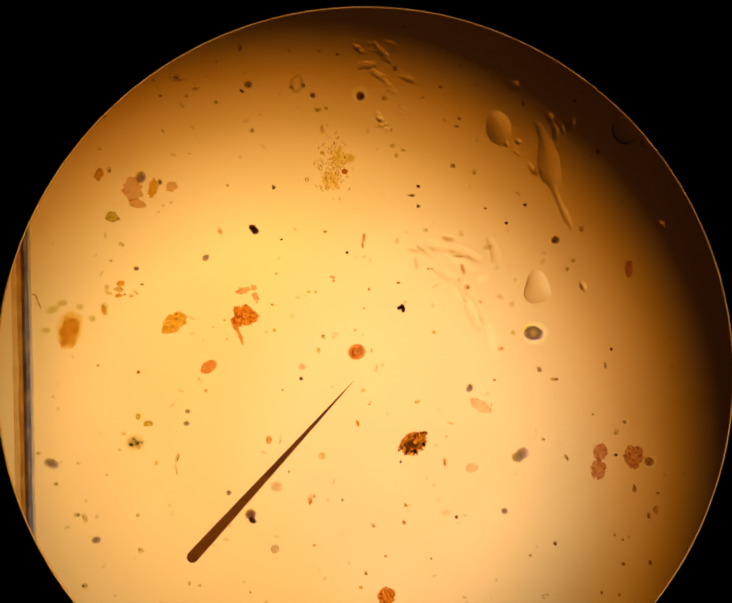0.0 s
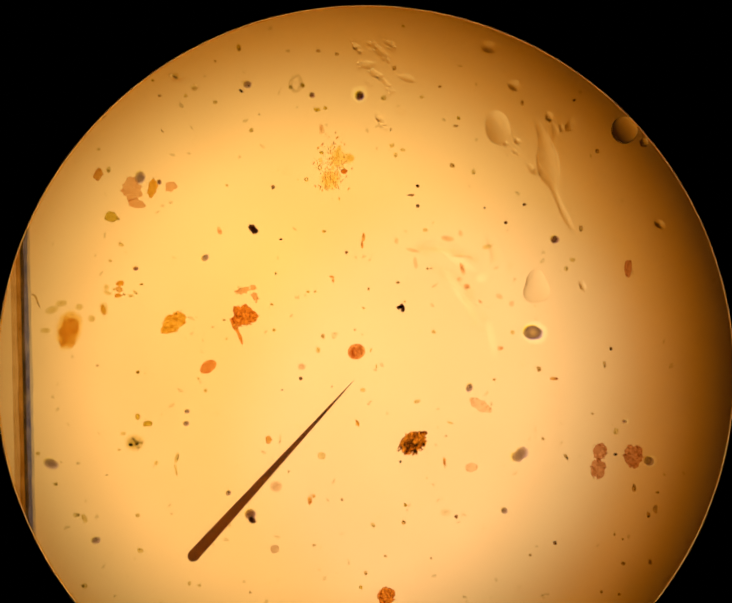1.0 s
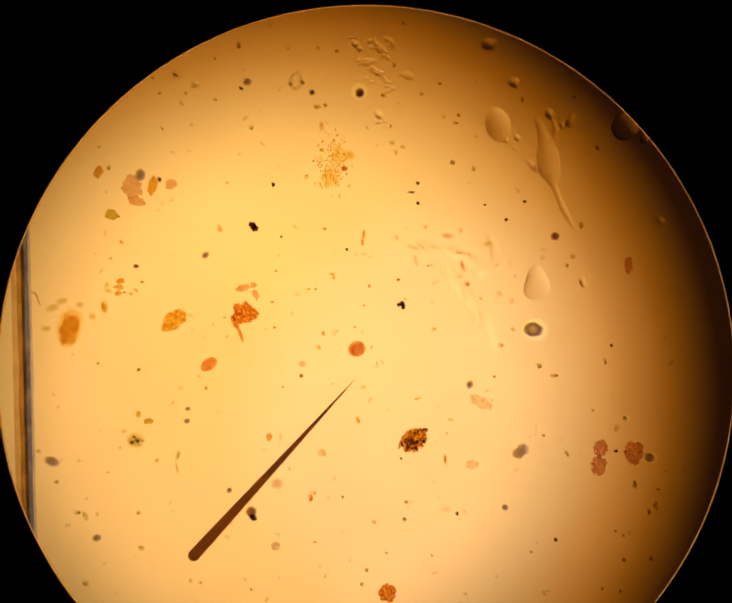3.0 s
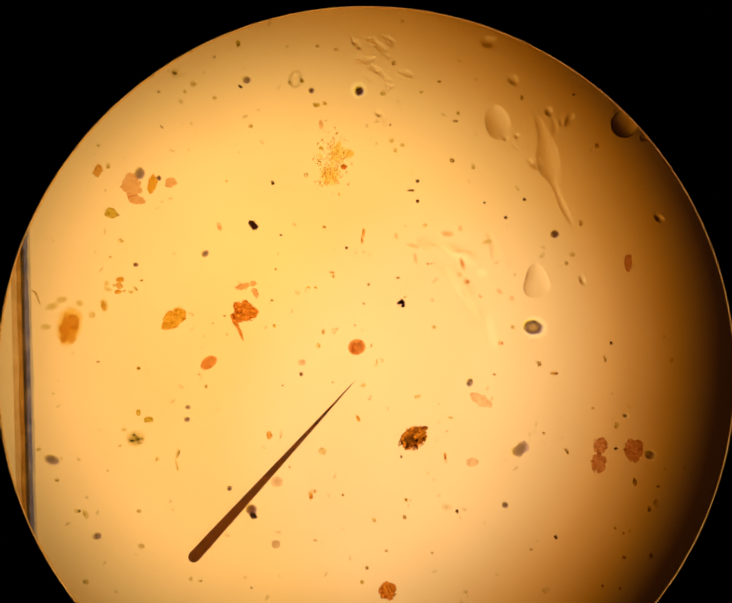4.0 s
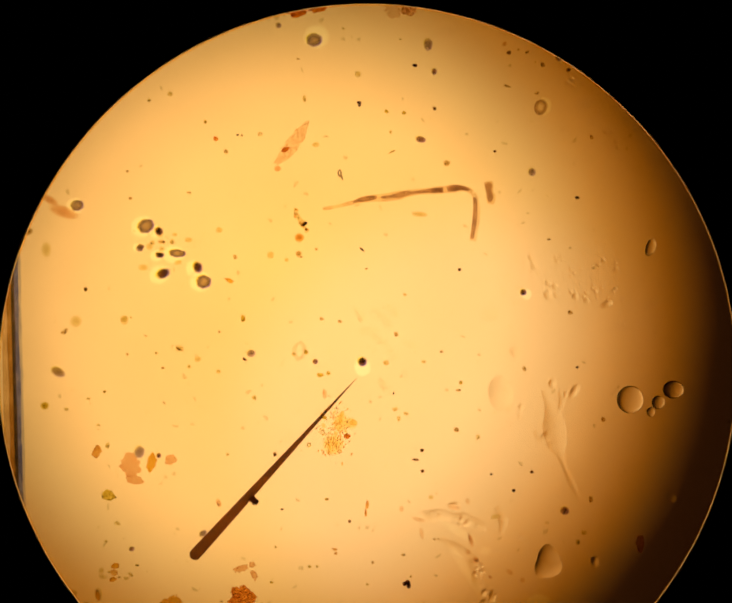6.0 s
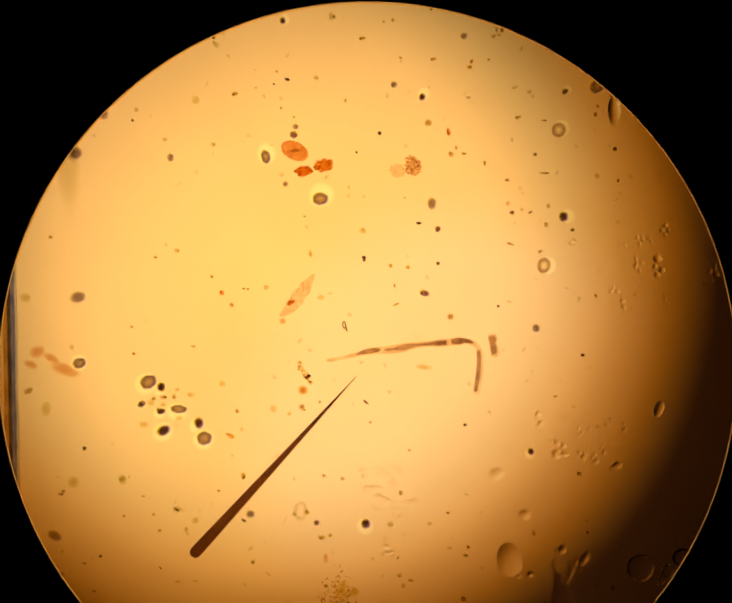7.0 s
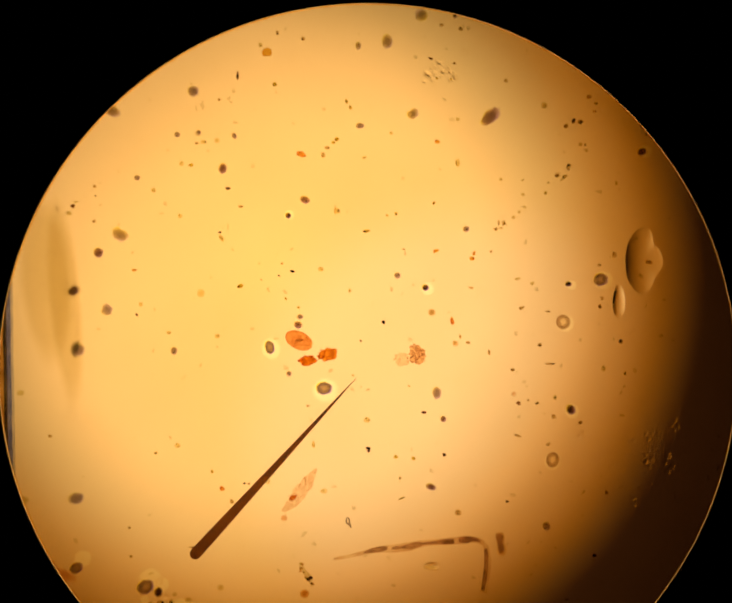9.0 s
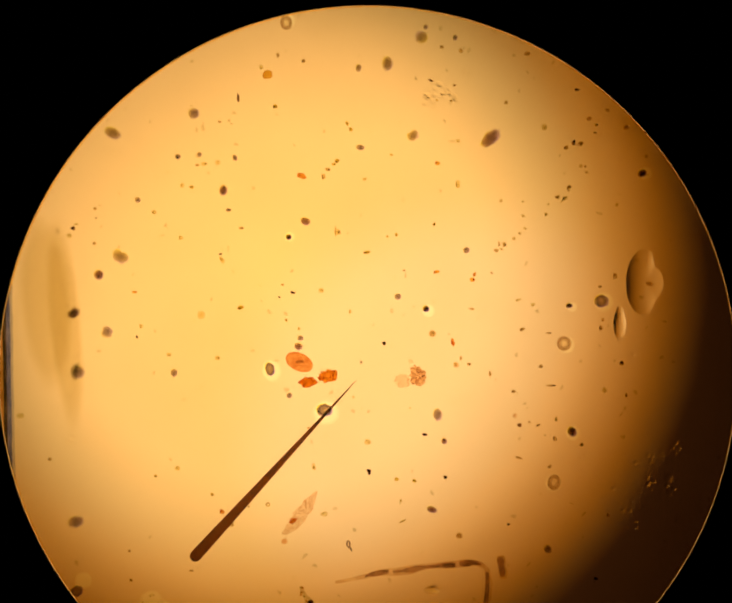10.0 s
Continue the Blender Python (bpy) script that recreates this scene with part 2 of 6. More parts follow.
def strip(bm, spine, widths, h, sides=10, wobble=0.0, seed=0.0):
    """A tapering strand along a spine of (x, y) in metres; h is its height against its width."""
    pts = [Vector((x, y, 0)) for x, y in spine]
    fine, wid = [], []
    for i in range(len(pts) - 1):
        p0, p1, p2, p3 = pts[max(0, i - 1)], pts[i], pts[i + 1], pts[min(len(pts) - 1, i + 2)]
        for k in range(6):
            t = k / 6
            fine.append(0.5 * (2 * p1 + (p2 - p0) * t + (2 * p0 - 5 * p1 + 4 * p2 - p3) * t * t + (3 * p1 - p0 - 3 * p2 + p3) * t ** 3))
            wid.append(widths[i] * (1 - t) + widths[i + 1] * t)
    fine.append(pts[-1])
    wid.append(widths[-1])
    rows = []
    for i, p in enumerate(fine):
        d = (fine[min(i + 1, len(fine) - 1)] - fine[max(0, i - 1)]).normalized()
        side = Vector((-d.y, d.x, 0))
        w = wid[i] * (1 + wobble * noise.noise(Vector((p.x, p.y, seed)) * 700))
        z = w * h
        rows.append([bm.verts.new(p + side * w * math.cos(2 * math.pi * k / sides) + Vector((0, 0, z * (1 + math.sin(2 * math.pi * k / sides))))) for k in range(sides)])
    for p, q in zip(rows, rows[1:]):
        for k in range(sides):
            bm.faces.new((p[k], p[(k + 1) % sides], q[(k + 1) % sides], q[k]))
    bm.faces.new(rows[0][::-1])
    bm.faces.new(rows[-1])
    bmesh.ops.recalc_face_normals(bm, faces=bm.faces)


def ridge(bm, spine, widths, high, wobble=0.0, seed=0.0, across=10):
    """A low swelling of clear matter along a spine: its section is a bell that thins out to nothing at both sides."""
    pts = [Vector((x, y, 0)) for x, y in spine]
    fine, wid = [], []
    for i in range(len(pts) - 1):
        p0, p1, p2, p3 = pts[max(0, i - 1)], pts[i], pts[i + 1], pts[min(len(pts) - 1, i + 2)]
        for k in range(8):
            t = k / 8
            fine.append(0.5 * (2 * p1 + (p2 - p0) * t + (2 * p0 - 5 * p1 + 4 * p2 - p3) * t * t + (3 * p1 - p0 - 3 * p2 + p3) * t ** 3))
            wid.append(widths[i] * (1 - t) + widths[i + 1] * t)
    fine.append(pts[-1])
    wid.append(widths[-1])
    widest, rows = max(widths), []
    for i, p in enumerate(fine):
        d = (fine[min(i + 1, len(fine) - 1)] - fine[max(0, i - 1)]).normalized()
        side = Vector((-d.y, d.x, 0))
        w = wid[i] * (1 + wobble * noise.noise(Vector((p.x, p.y, seed)) * 350))
        end = math.sin(math.pi * min(1.0, 4 * min(i, len(fine) - 1 - i) / len(fine)) / 2)
        top = [bm.verts.new(p + side * w * (2 * k / across - 1) + Vector((0, 0, 0.00002 + high * end * (0.20 + 0.80 * w / widest) * (0.5 + 0.5 * math.cos(math.pi * (2 * k / across - 1)))))) for k in range(across + 1)]
        rows.append([bm.verts.new(p - side * w), *top, bm.verts.new(p + side * w)])
    for p, q in zip(rows, rows[1:]):
        for k in range(len(p)):
            bm.faces.new((p[k], p[(k + 1) % len(p)], q[(k + 1) % len(p)], q[k]))
    bm.faces.new(rows[0][::-1])
    bm.faces.new(rows[-1])
    bmesh.ops.recalc_face_normals(bm, faces=bm.faces)


# ---- the microscope ----
HOUSING = new("microscope_housing")
tagged(HOUSING, "dark blackened metal housing round the microscope's light path", "housing", kind="structure")
for nm, dims in (("wall_north", (-0.9, 0.9, 0.90, 0.92, -0.72, 0.42)), ("wall_south", (-0.9, 0.9, -0.92, -0.90, -0.72, 0.42)),
                 ("wall_east", (0.90, 0.92, -0.92, 0.92, -0.72, 0.42)), ("wall_west", (-0.92, -0.90, -0.92, 0.92, -0.72, 0.42)),
                 ("floor", (-0.92, 0.92, -0.92, 0.92, -0.74, -0.72)), ("ceiling", (-0.92, 0.92, -0.92, 0.92, 0.42, 0.44))):
    bm = bmesh.new()
    box(bm, *dims)
    part(nm, bm, BLACK, HOUSING, smooth=False)

# the lamp's lens lies behind the lamp; both added dimming plates hang from the stage plate
stage = tagged(new("stage_plate"), "black metal stage plate with a round opening under the slide", "stage", kind="structure")
bm = bmesh.new()
ring(bm, 0.215, 0.88, -0.056, -0.046)
part("plate", bm, BLACK, stage, smooth=False)
diffuser = tagged(new("ground_glass"), "round white ground glass disc lit from below by the lamp", "ground glass")
bm = bmesh.new()
bmesh.ops.create_circle(bm, cap_ends=True, segments=128, radius=0.214)
for f in bm.faces:
    f.normal_update()
part("disc", bm, FROST, diffuser, smooth=False)
bm = bmesh.new()
ring(bm, 0.2142, 0.2149, -0.003, 0.003)
part("mount", bm, BLACK, diffuser, smooth=False)
diffuser.location = (0, 0, -0.05)

# added unseen stop: gives the broad falloff; its ring colours that falloff
falloff_stop = tagged(new("added_falloff_stop"), "unseen black stop with a round hole, added to dim the field outwards", "diaphragm")
bm = bmesh.new()
ring(bm, 0.0842, 0.88, -0.001, 0.001)
part("plate", bm, BLACK, falloff_stop, smooth=False)
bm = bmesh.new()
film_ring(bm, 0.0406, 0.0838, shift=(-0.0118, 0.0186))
part("filter_ring", bm, FALLOFF_PALE, falloff_stop, "pale bluish ring added to tint the field's outer light")
falloff_stop.location = (-0.0045, -0.0166, -0.27)

# added unseen film: puts the olive falloff into the field's left and top
tint = tagged(new("edge_tint_film"), "pale olive film with a wide opening, added to tint the field's edge", "filter")
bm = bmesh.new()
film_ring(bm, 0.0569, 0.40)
part("gel", bm, FALLOFF_OLIVE, tint)
bm = bmesh.new()
ring(bm, 0.4002, 0.44, -0.002, 0.002)
part("holder_ring", bm, BLACK, tint, smooth=False)
tint.location = (0.0251, -0.0359, -0.12)

# added unseen plate: its dark sheet and tinted rings make the moving vignette
vignette = tagged(new("added_vignette_plate"), "unseen nearly black plate added off centre to vignette the field", "diaphragm")
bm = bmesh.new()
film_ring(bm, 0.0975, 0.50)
part("plate", bm, VIGNETTE_DARK, vignette, smooth=False)
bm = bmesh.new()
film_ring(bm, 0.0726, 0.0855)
part("filter_ring", bm, FALLOFF_AMBER, vignette, "olive-amber ring added to tint the field's falloff")
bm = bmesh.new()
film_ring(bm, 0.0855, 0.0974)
part("filter_ring", bm, FALLOFF_BROWN, vignette, "brown ring added to tint the field's dark edge")
for a in range(0, 360, 36):
    bm = bmesh.new()
    box(bm, 0.118, 0.2, -0.0004, 0.0004, 0.001, 0.0018)
    bmesh.ops.rotate(bm, verts=bm.verts, matrix=Matrix.Rotation(radians(a), 3, "Z"))
    part("blade", bm, BLACK, vignette, smooth=False)

field = tagged(new("field_stop"), "black metal field stop with a thin bright orange rim", "field stop")
bm = bmesh.new()
ring(bm, 0.0928, 0.60, 0.0011, 0.0016)
part("plate", bm, BLACK, field, smooth=False)
bm = bmesh.new()
ring(bm, 0.0926, 0.0945, 0.0005, 0.0011)
part("rim", bm, BRASS, field, "thin bright brass rim")
# added orange lip: the lens's colour fringe along the rim, put in as tint
bm = bmesh.new()
film_ring(bm, 0.09238, 0.09258, 360)
part("lip", bm, LIP_FRINGE, field, "thin orange lip added for the lens's colour fringe at the rim").location = (0, 0, 0.0005)
field.location = (-0.00035, -0.0186, 0.014)

reticle = tagged(new("reticle_disc"), "clear round reticle glass lying on the field stop", "reticle glass")
bm = bmesh.new()
bmesh.ops.create_cone(bm, cap_ends=True, segments=180, radius1=0.20, radius2=0.20, depth=0.0012)
part("pane", bm, GLASS, reticle, smooth=False)
bm = bmesh.new()
ring(bm, 0.2002, 0.206, -0.0006, 0.0012)
part("mount", bm, BLACK, reticle, smooth=False)
reticle.location = (-0.00035, -0.0186, 0.0163)

pointer = tagged(new("eyepiece_pointer"), "dark brown tapering pointer needle with a rounded blunt end", "pointer")
tip, butt = Vector((-0.0031, -0.0198, 0)), Vector((-0.0431, -0.0635, 0))
along = (tip - butt).normalized()
length = (tip - butt).length
bm = bmesh.new()
rows = []
across = Vector((-along.y, along.x, 0))
profile = [(-0.00150, 0.0), (-0.00140, 0.00055), (-0.00115, 0.00095), (-0.0007, 0.00130), (0.0, 0.00145)] + [(length * k / 12, 0.00145 * (1 - k / 12) ** 0.92 + 0.00005) for k in range(1, 13)]
for d, r in profile:
    p = butt + along * d
    rows.append([bm.verts.new(p + across * r * math.cos(2 * math.pi * k / 20) + Vector((0, 0, 0.55 * r * math.sin(2 * math.pi * k / 20)))) for k in range(20)])
for p, q in zip(rows, rows[1:]):
    for k in range(20):
        bm.faces.new((p[k], q[k], q[(k + 1) % 20], p[(k + 1) % 20]))
bm.faces.new(rows[-1])
part("needle", bm, AMBER_ROD, pointer)
pointer.location = (0, 0, 0.0177)

# ---- the slide and all that moves with it ----
STAGE = pose(0, 0, -0.0017)
SPREAD = 1.03
RESTS = {}


def drawn_out(x, y):
    """The objective draws the field out towards its rim: the shift there, in millimetres."""
    u, v = x + 2.59, y + 3.66
    q = min((u * u + v * v) / 1e4, 1.1)
    k = 0.0996 * q - 0.0449 * q * q - 0.0120 * max(-1.0, min(1.0, u / 100)) - 0.0291 * max(-1.0, min(1.0, v / 100))
    return u * k, v * k


# the slide is pushed by hand: seconds, millimetres along and across the stage, degrees of turn
PUSHED = [
    (0, 0.00, -0.25, 0.00), (0.5, -0.06, -0.22, 0.04), (1, -0.31, -0.46, 0.07), (1.5, -0.66, -0.45, 0.28), (2, -0.41, -0.21, 0.20), (2.5, -0.29, -0.17, 0.17),
    (4, -0.44, 0.95, 0.28), (4.5, -0.48, -1.70, 0.34), (5, -0.26, -13.15, 0.35), (5.5, -0.08, -34.02, 0.35), (5.6, 0.00, -38.68, 0.24), (5.7, 0.14, -48.39, 0.33),
    (6.8, 0.02, -101.62, -0.24), (7, 0.46, -112.95, -0.15), (7.5, 0.76, -131.10, -0.19), (8, 1.24, -148.85, -0.16), (8.5, 1.47, -156.54, -0.13), (9, 1.58, -163.01, -0.14),
    (9.5, 1.83, -168.24, -0.11), (10, 1.82, -168.12, -0.10)]


def mean_place(x, y):
    """Where a place on the slide lies on the evenly spread medium, taken over its time in view."""
    us, vs = [], []
    for t, px, py, a in PUSHED:
        c, s = math.cos(radians(a)), math.sin(radians(a))
        u, v = x * c - y * s + px, x * s + y * c + py
        if math.hypot(u, v) < 88:
            dx, dy = drawn_out(u, v)
            us.append(u + dx - px * SPREAD)
            vs.append(v + dy - py * SPREAD)
    return (sum(us) / len(us), sum(vs) / len(vs)) if us else (x * SPREAD, y * SPREAD)


def rest(ob, x, y, turn=0.0, middle=None):
    """Lays a thing on the slide, at x, y in millimetres; middle is the place of a long thing."""
    RESTS[ob.name] = (ob, pose(x / 1000, y / 1000, 0, 0, 0, turn), middle or (x, y))
    ob.matrix_basis = STAGE @ RESTS[ob.name][1] @ Matrix.Diagonal((*ob.scale, 1))
    return ob


def spread_out(ob):
    """Glass and medium fill the whole field and follow its mean scale."""
    RESTS[ob.name] = (ob, pose(0, 0, 0), None)
    ob.matrix_basis = STAGE
    return ob


slide = tagged(new("glass_slide"), "clear glass microscope slide carrying the stained specimen", "slide")
bm = bmesh.new()
box(bm, -0.30, 0.30, -0.42, 0.50, -0.0072, -0.0002, 0.001)
part("pane", bm, GLASS, slide, smooth=False)
spread_out(slide)


def edge_x(y):
    """Where the cover slip's edge runs."""
    return -91.3 - 0.020 * y


slip = tagged(new("cover_slip"), "thin clear cover slip, its dark bluish edge refraction painted as bands", "cover slip")
bm = bmesh.new()
corners = [(edge_x(-180) / 1000, -0.18), (0.28, -0.18), (0.28, 0.36), (edge_x(360) / 1000, 0.36)]
vs = [[bm.verts.new((x, y, z)) for x, y in corners] for z in (0.0028, 0.0038)]
bm.faces.new(vs[0][::-1])
bm.faces.new(vs[1])
for i in range(4):
    bm.faces.new((vs[0][i], vs[0][(i + 1) % 4], vs[1][(i + 1) % 4], vs[1][i]))
part("pane", bm, GLASS, slip, smooth=False)


def edge_band(name, off, width, material, label, wob, seed):
    """A tinted band along the cover slip's edge; its width wavers."""
    bm = bmesh.new()
    ys = [-0.18 + 0.002 * i for i in range(271)]
    rows = []
    for y in ys:
        x = edge_x(y * 1000) / 1000 + off
        a = noise.noise(Vector((y * 90, seed, 0))) * 0.6 + noise.noise(Vector((y * 420, seed, 4))) * 0.4
        b = noise.noise(Vector((y * 70, seed, 9))) * 0.5 + noise.noise(Vector((y * 600, seed, 2))) * 0.5
        l, r = x - width / 2 + wob * a, x + width / 2 + wob * b
        rows.append([bm.verts.new(p) for p in ((l, y, 0.0), (r, y, 0.0), (r - width * 0.1, y, 0.0024), (l + width * 0.1, y, 0.0024))])
    for p, q in zip(rows, rows[1:]):
        for k in range(4):
            bm.faces.new((p[k], p[(k + 1) % 4], q[(k + 1) % 4], q[k]))
    bm.faces.new(rows[0])
    bm.faces.new(rows[-1][::-1])
    bmesh.ops.recalc_face_normals(bm, faces=bm.faces)
    return part(name, bm, material, slip, label, smooth=False)


# the two blue bands paint the light bent at the slip's edge
edge_band("sealed_edge", 0.0002, 0.0010, stained("edge_blue", (0.66, 0.70, 0.98), (0.42, 0.47, 0.82), 300), "dark blue-grey band painted for the edge's refraction", 0.0004, 1.0)
edge_band("seal_shadow", 0.0010, 0.0008, stained("blue_fringe", (0.90, 0.92, 0.98), (0.80, 0.83, 0.95), 200), "pale blue colour fringe painted beside the edge", 0.0005, 2.0)
edge_band("varnish", -0.0011, 0.0015, stained("edge_brown", (0.76, 0.58, 0.28), (0.58, 0.40, 0.16), 200), "brown line along the slip's edge", 0.0003, 3.0)
edge_band("varnish", -0.0029, 0.0008, stained("edge_thin_brown", (0.93, 0.86, 0.74), (0.86, 0.77, 0.62), 200), "thin brown line along the slip's edge", 0.0002, 4.0)
spread_out(slip)

HALOS = []


def smooth_cell(x, y, rx, ry, turn, colour, inside):
    seed = x * 0.37 + y * 0.11
    ob = tagged(new("stained_cell"), TONE_WORDS[colour] + " smooth oval cell lying under the cover slip", "cell", "stained cells")
    bm = bmesh.new()
    lens(bm, wavy(rx / 1000, ry / 1000, 0.05, seed, 1.2), 0.0014, power=0.4)
    body = part("cell_body", bm, tone(colour, "smooth"), ob)
    if inside == "fold":
        bm = bmesh.new()
        strip(bm, [(0.0000, 0.0013), (-0.0008, 0.0007), (-0.0011, -0.0003), (-0.0009, -0.0012)], [0.0001, 0.0003, 0.00035, 0.00012], 0.5)
        part("fold", bm, tone("red", "smooth"), body, "darker fold in the cell").location = (0, 0, 0.0004)
        bm = bmesh.new()
        lens(bm, wavy(0.0009, 0.0013, 0.15, 3.0), 0.0007, 24, 5, at=(0.0008, -0.0002))
        part("nucleus", bm, tone("peach", "smooth"), body).location = (0, 0, 0.0003)
        bm = bmesh.new()
        lens(bm, wavy(rx / 1000 * 0.9, ry / 1000 * 0.9, 0.05, seed, 1.2), 0.0010, power=0.4)
        part("inner_wall", bm, tone("peach", "smooth"), body).location = (0, 0, 0.0002)
    if inside == "nucleus":
        for u, v, a, b in ((0.0001, 0.0001, 0.0009, 0.0005), (0.0007, 0.0005, 0.0004, 0.0003), (-0.0006, -0.0003, 0.0004, 0.0003)):
            bm = bmesh.new()
            lens(bm, wavy(a, b, 0.3, u * 1e4 + 1), 0.0007, 20, 5, at=(u, v), turn=0.6)
            part("nucleus", bm, tone("pale", "smooth"), body, "small darker nucleus").location = (0, 0, 0.0003)
    return rest(ob, x, y, turn)


def granular_cell(x, y, rx, ry, turn, colour, grains):
    seed = x * 0.53 + y * 0.29
    rng = random.Random(int(seed * 1000))
    ob = tagged(new("granular_cell"), TONE_WORDS[colour] + " granular cell with a ragged outline", "cell", "granular cells")
    bm = bmesh.new()
    lens(bm, frayed(rx / 1030, ry / 1030, 0.30, seed, 2.0), 0.0016, 110, 8, 0.45, rough=0.35, seed=seed)
    part("cell_body", bm, tone(colour, "cell"), ob, smooth=False)
    if grains:
        bm, taken = bmesh.new(), []
        for i in range(int(8 + rx * ry * 1.1)):
            a, r = rng.uniform(0, 6.28), math.sqrt(rng.uniform(0, 1.15))
            s = rng.uniform(0.00010, 0.00034)
            gx, gy = r * rx / 1000 * math.cos(a), r * ry / 1000 * math.sin(a)
            if any(math.hypot(gx - u, gy - v) < (s + w) * 1.3 for u, v, w in taken):
                continue
            taken.append((gx, gy, s))
            m = Matrix.Translation((gx, gy, rng.uniform(0.0005, 0.0012))) @ Matrix.Rotation(rng.uniform(0, 6.28), 4, "Z") @ Matrix.Diagonal((s * rng.uniform(0.8, 2.2), s, s, 1))
            bmesh.ops.create_icosphere(bm, subdivisions=1, radius=1.0, matrix=m)
        tagged(part("granules", bm, tone(colour, "cell"), ob), kind="stuff")
    return rest(ob, x, y, turn)


def grain_colony(x, y, rx, ry, turn):
    rng = random.Random(5)
    taken = []
    ob = tagged(new("granule_colony"), "loose cloud of tiny yellow-brown grains in the mount", "granules")
    for nm, colour, count, lo, hi in (("pale_grains", "gold", 16, 0.0003, 0.0006), ("grains", "amber", 300, 0.00010, 0.00024), ("dark_grains", "sienna", 130, 0.00012, 0.00024)):
        bm = bmesh.new()
        for i in range(count):
            a, r = rng.uniform(0, 6.28), abs(rng.gauss(0, 0.55))
            s = rng.uniform(lo, hi)
            gx, gy = r * rx / 1000 * math.cos(a), r * ry / 1000 * math.sin(a)
            if any(math.hypot(gx - u, gy - v) < (s + w) * 1.3 for u, v, w in taken):
                continue
            taken.append((gx, gy, s))
            m = Matrix.Translation((gx, gy, s * 0.7 + rng.uniform(0, 0.001))) @ Matrix.Rotation(rng.uniform(-0.6, 0.6) + 1.57, 4, "Z") @ Matrix.Diagonal((s * rng.uniform(1.2, 3.2), s, s * 0.5, 1))
            bmesh.ops.create_icosphere(bm, subdivisions=1, radius=1.0, matrix=m)
        tagged(part(nm, bm, tone(colour, "cell"), ob), kind="stuff")
    for u, v, a, b in ((-0.0004, -0.0033, 0.0034, 0.0036), (0.0008, 0.0028, 0.0024, 0.0036), (0.0036, 0.0030, 0.0021, 0.0019)):
        haze = new("haze", unit_mesh(("haze", "gold", 1), tone("gold", "blurred"), "blurred"))
        haze.parent, haze.location, haze.scale = ob, (u, v, 0.0001), (a, b, 0.0010)
    for u, v, s, colour in ((0.0030, -0.0006, 0.0009, "rust"), (-0.0037, 0.0035, 0.0006, "ochre"), (0.0042, 0.0032, 0.0010, "gold")):
        bm = bmesh.new()
        lens(bm, wavy(s, s * 0.8, 0.25, u * 1000), 0.0010, 20, 5, at=(u, v))
        part("large_grain", bm, tone(colour, "cell"), ob)
    return rest(ob, x, y, turn)


def debris_clump(x, y, rx, ry, turn):
    rng = random.Random(9)
    ob = tagged(new("debris_clump"), "dark brown ragged clump of plant debris with frayed edges", "debris")
    dense = stained("debris_brown", (0.93, 0.70, 0.24), (0.40, 0.21, 0.07), 1300, 0.41, 0.60, 0.04)
    golden = stained("debris_golden", (0.96, 0.80, 0.28), (0.62, 0.36, 0.10), 900, 0.40, 0.60, 0.04)
    bm = bmesh.new()
    lens(bm, frayed(rx / 1020, ry / 1100, 0.34, 2.0, 2.6), 0.0020, 110, 10, 0.45, rough=0.5, seed=4.0)
    part("body", bm, dense, ob, smooth=False)
    bm = bmesh.new()
    lens(bm, wavy(rx / 3000, ry / 2700, 0.3, 5.0, 2.0), 0.0008, 40, 6, 0.45, at=(-0.0012, -0.0001))
    part("dense_patch", bm, tone("slate", "cell"), ob, "dense purplish-brown patch").location = (0, 0, 0.0011)
    for i in range(20):
        a = rng.uniform(0, 6.28) if i < 8 else rng.uniform(3.5, 5.7)
        ex, ey = rx / 1000 * math.cos(a), ry / 1000 * math.sin(a)
        k, bend = rng.uniform(0.92, 1.12), rng.uniform(-5e-4, 5e-4)
        bm = bmesh.new()
        strip(bm, [(ex * 0.75, ey * 0.75), (ex * 0.88 + bend, ey * 0.88), (ex * k, ey * k - 2e-4), (ex * k + bend, ey * k - 4e-4)], [0.00026, 0.0002, 0.00022, 0.00018], 0.8, 6, 0.6, i)
        part("fibre_end", bm, golden if i % 3 else dense, ob).location = (0, 0, 0.0006)
    for i in range(6):
        bm = bmesh.new()
        u, v, s = rng.uniform(-0.6, 0.6) * rx / 1000, rng.uniform(-0.6, 0.6) * ry / 1000, rng.uniform(0.0002, 0.0006)
        lens(bm, wavy(s * 1.5, s, 0.4, i * 1.3), 0.0007, 14, 4, at=(u, v))
        part("flake", bm, SHARD if i % 6 == 0 else tone("umber", "cell"), ob, smooth=False).location = (0, 0, 0.0013)
    return rest(ob, x, y, turn)


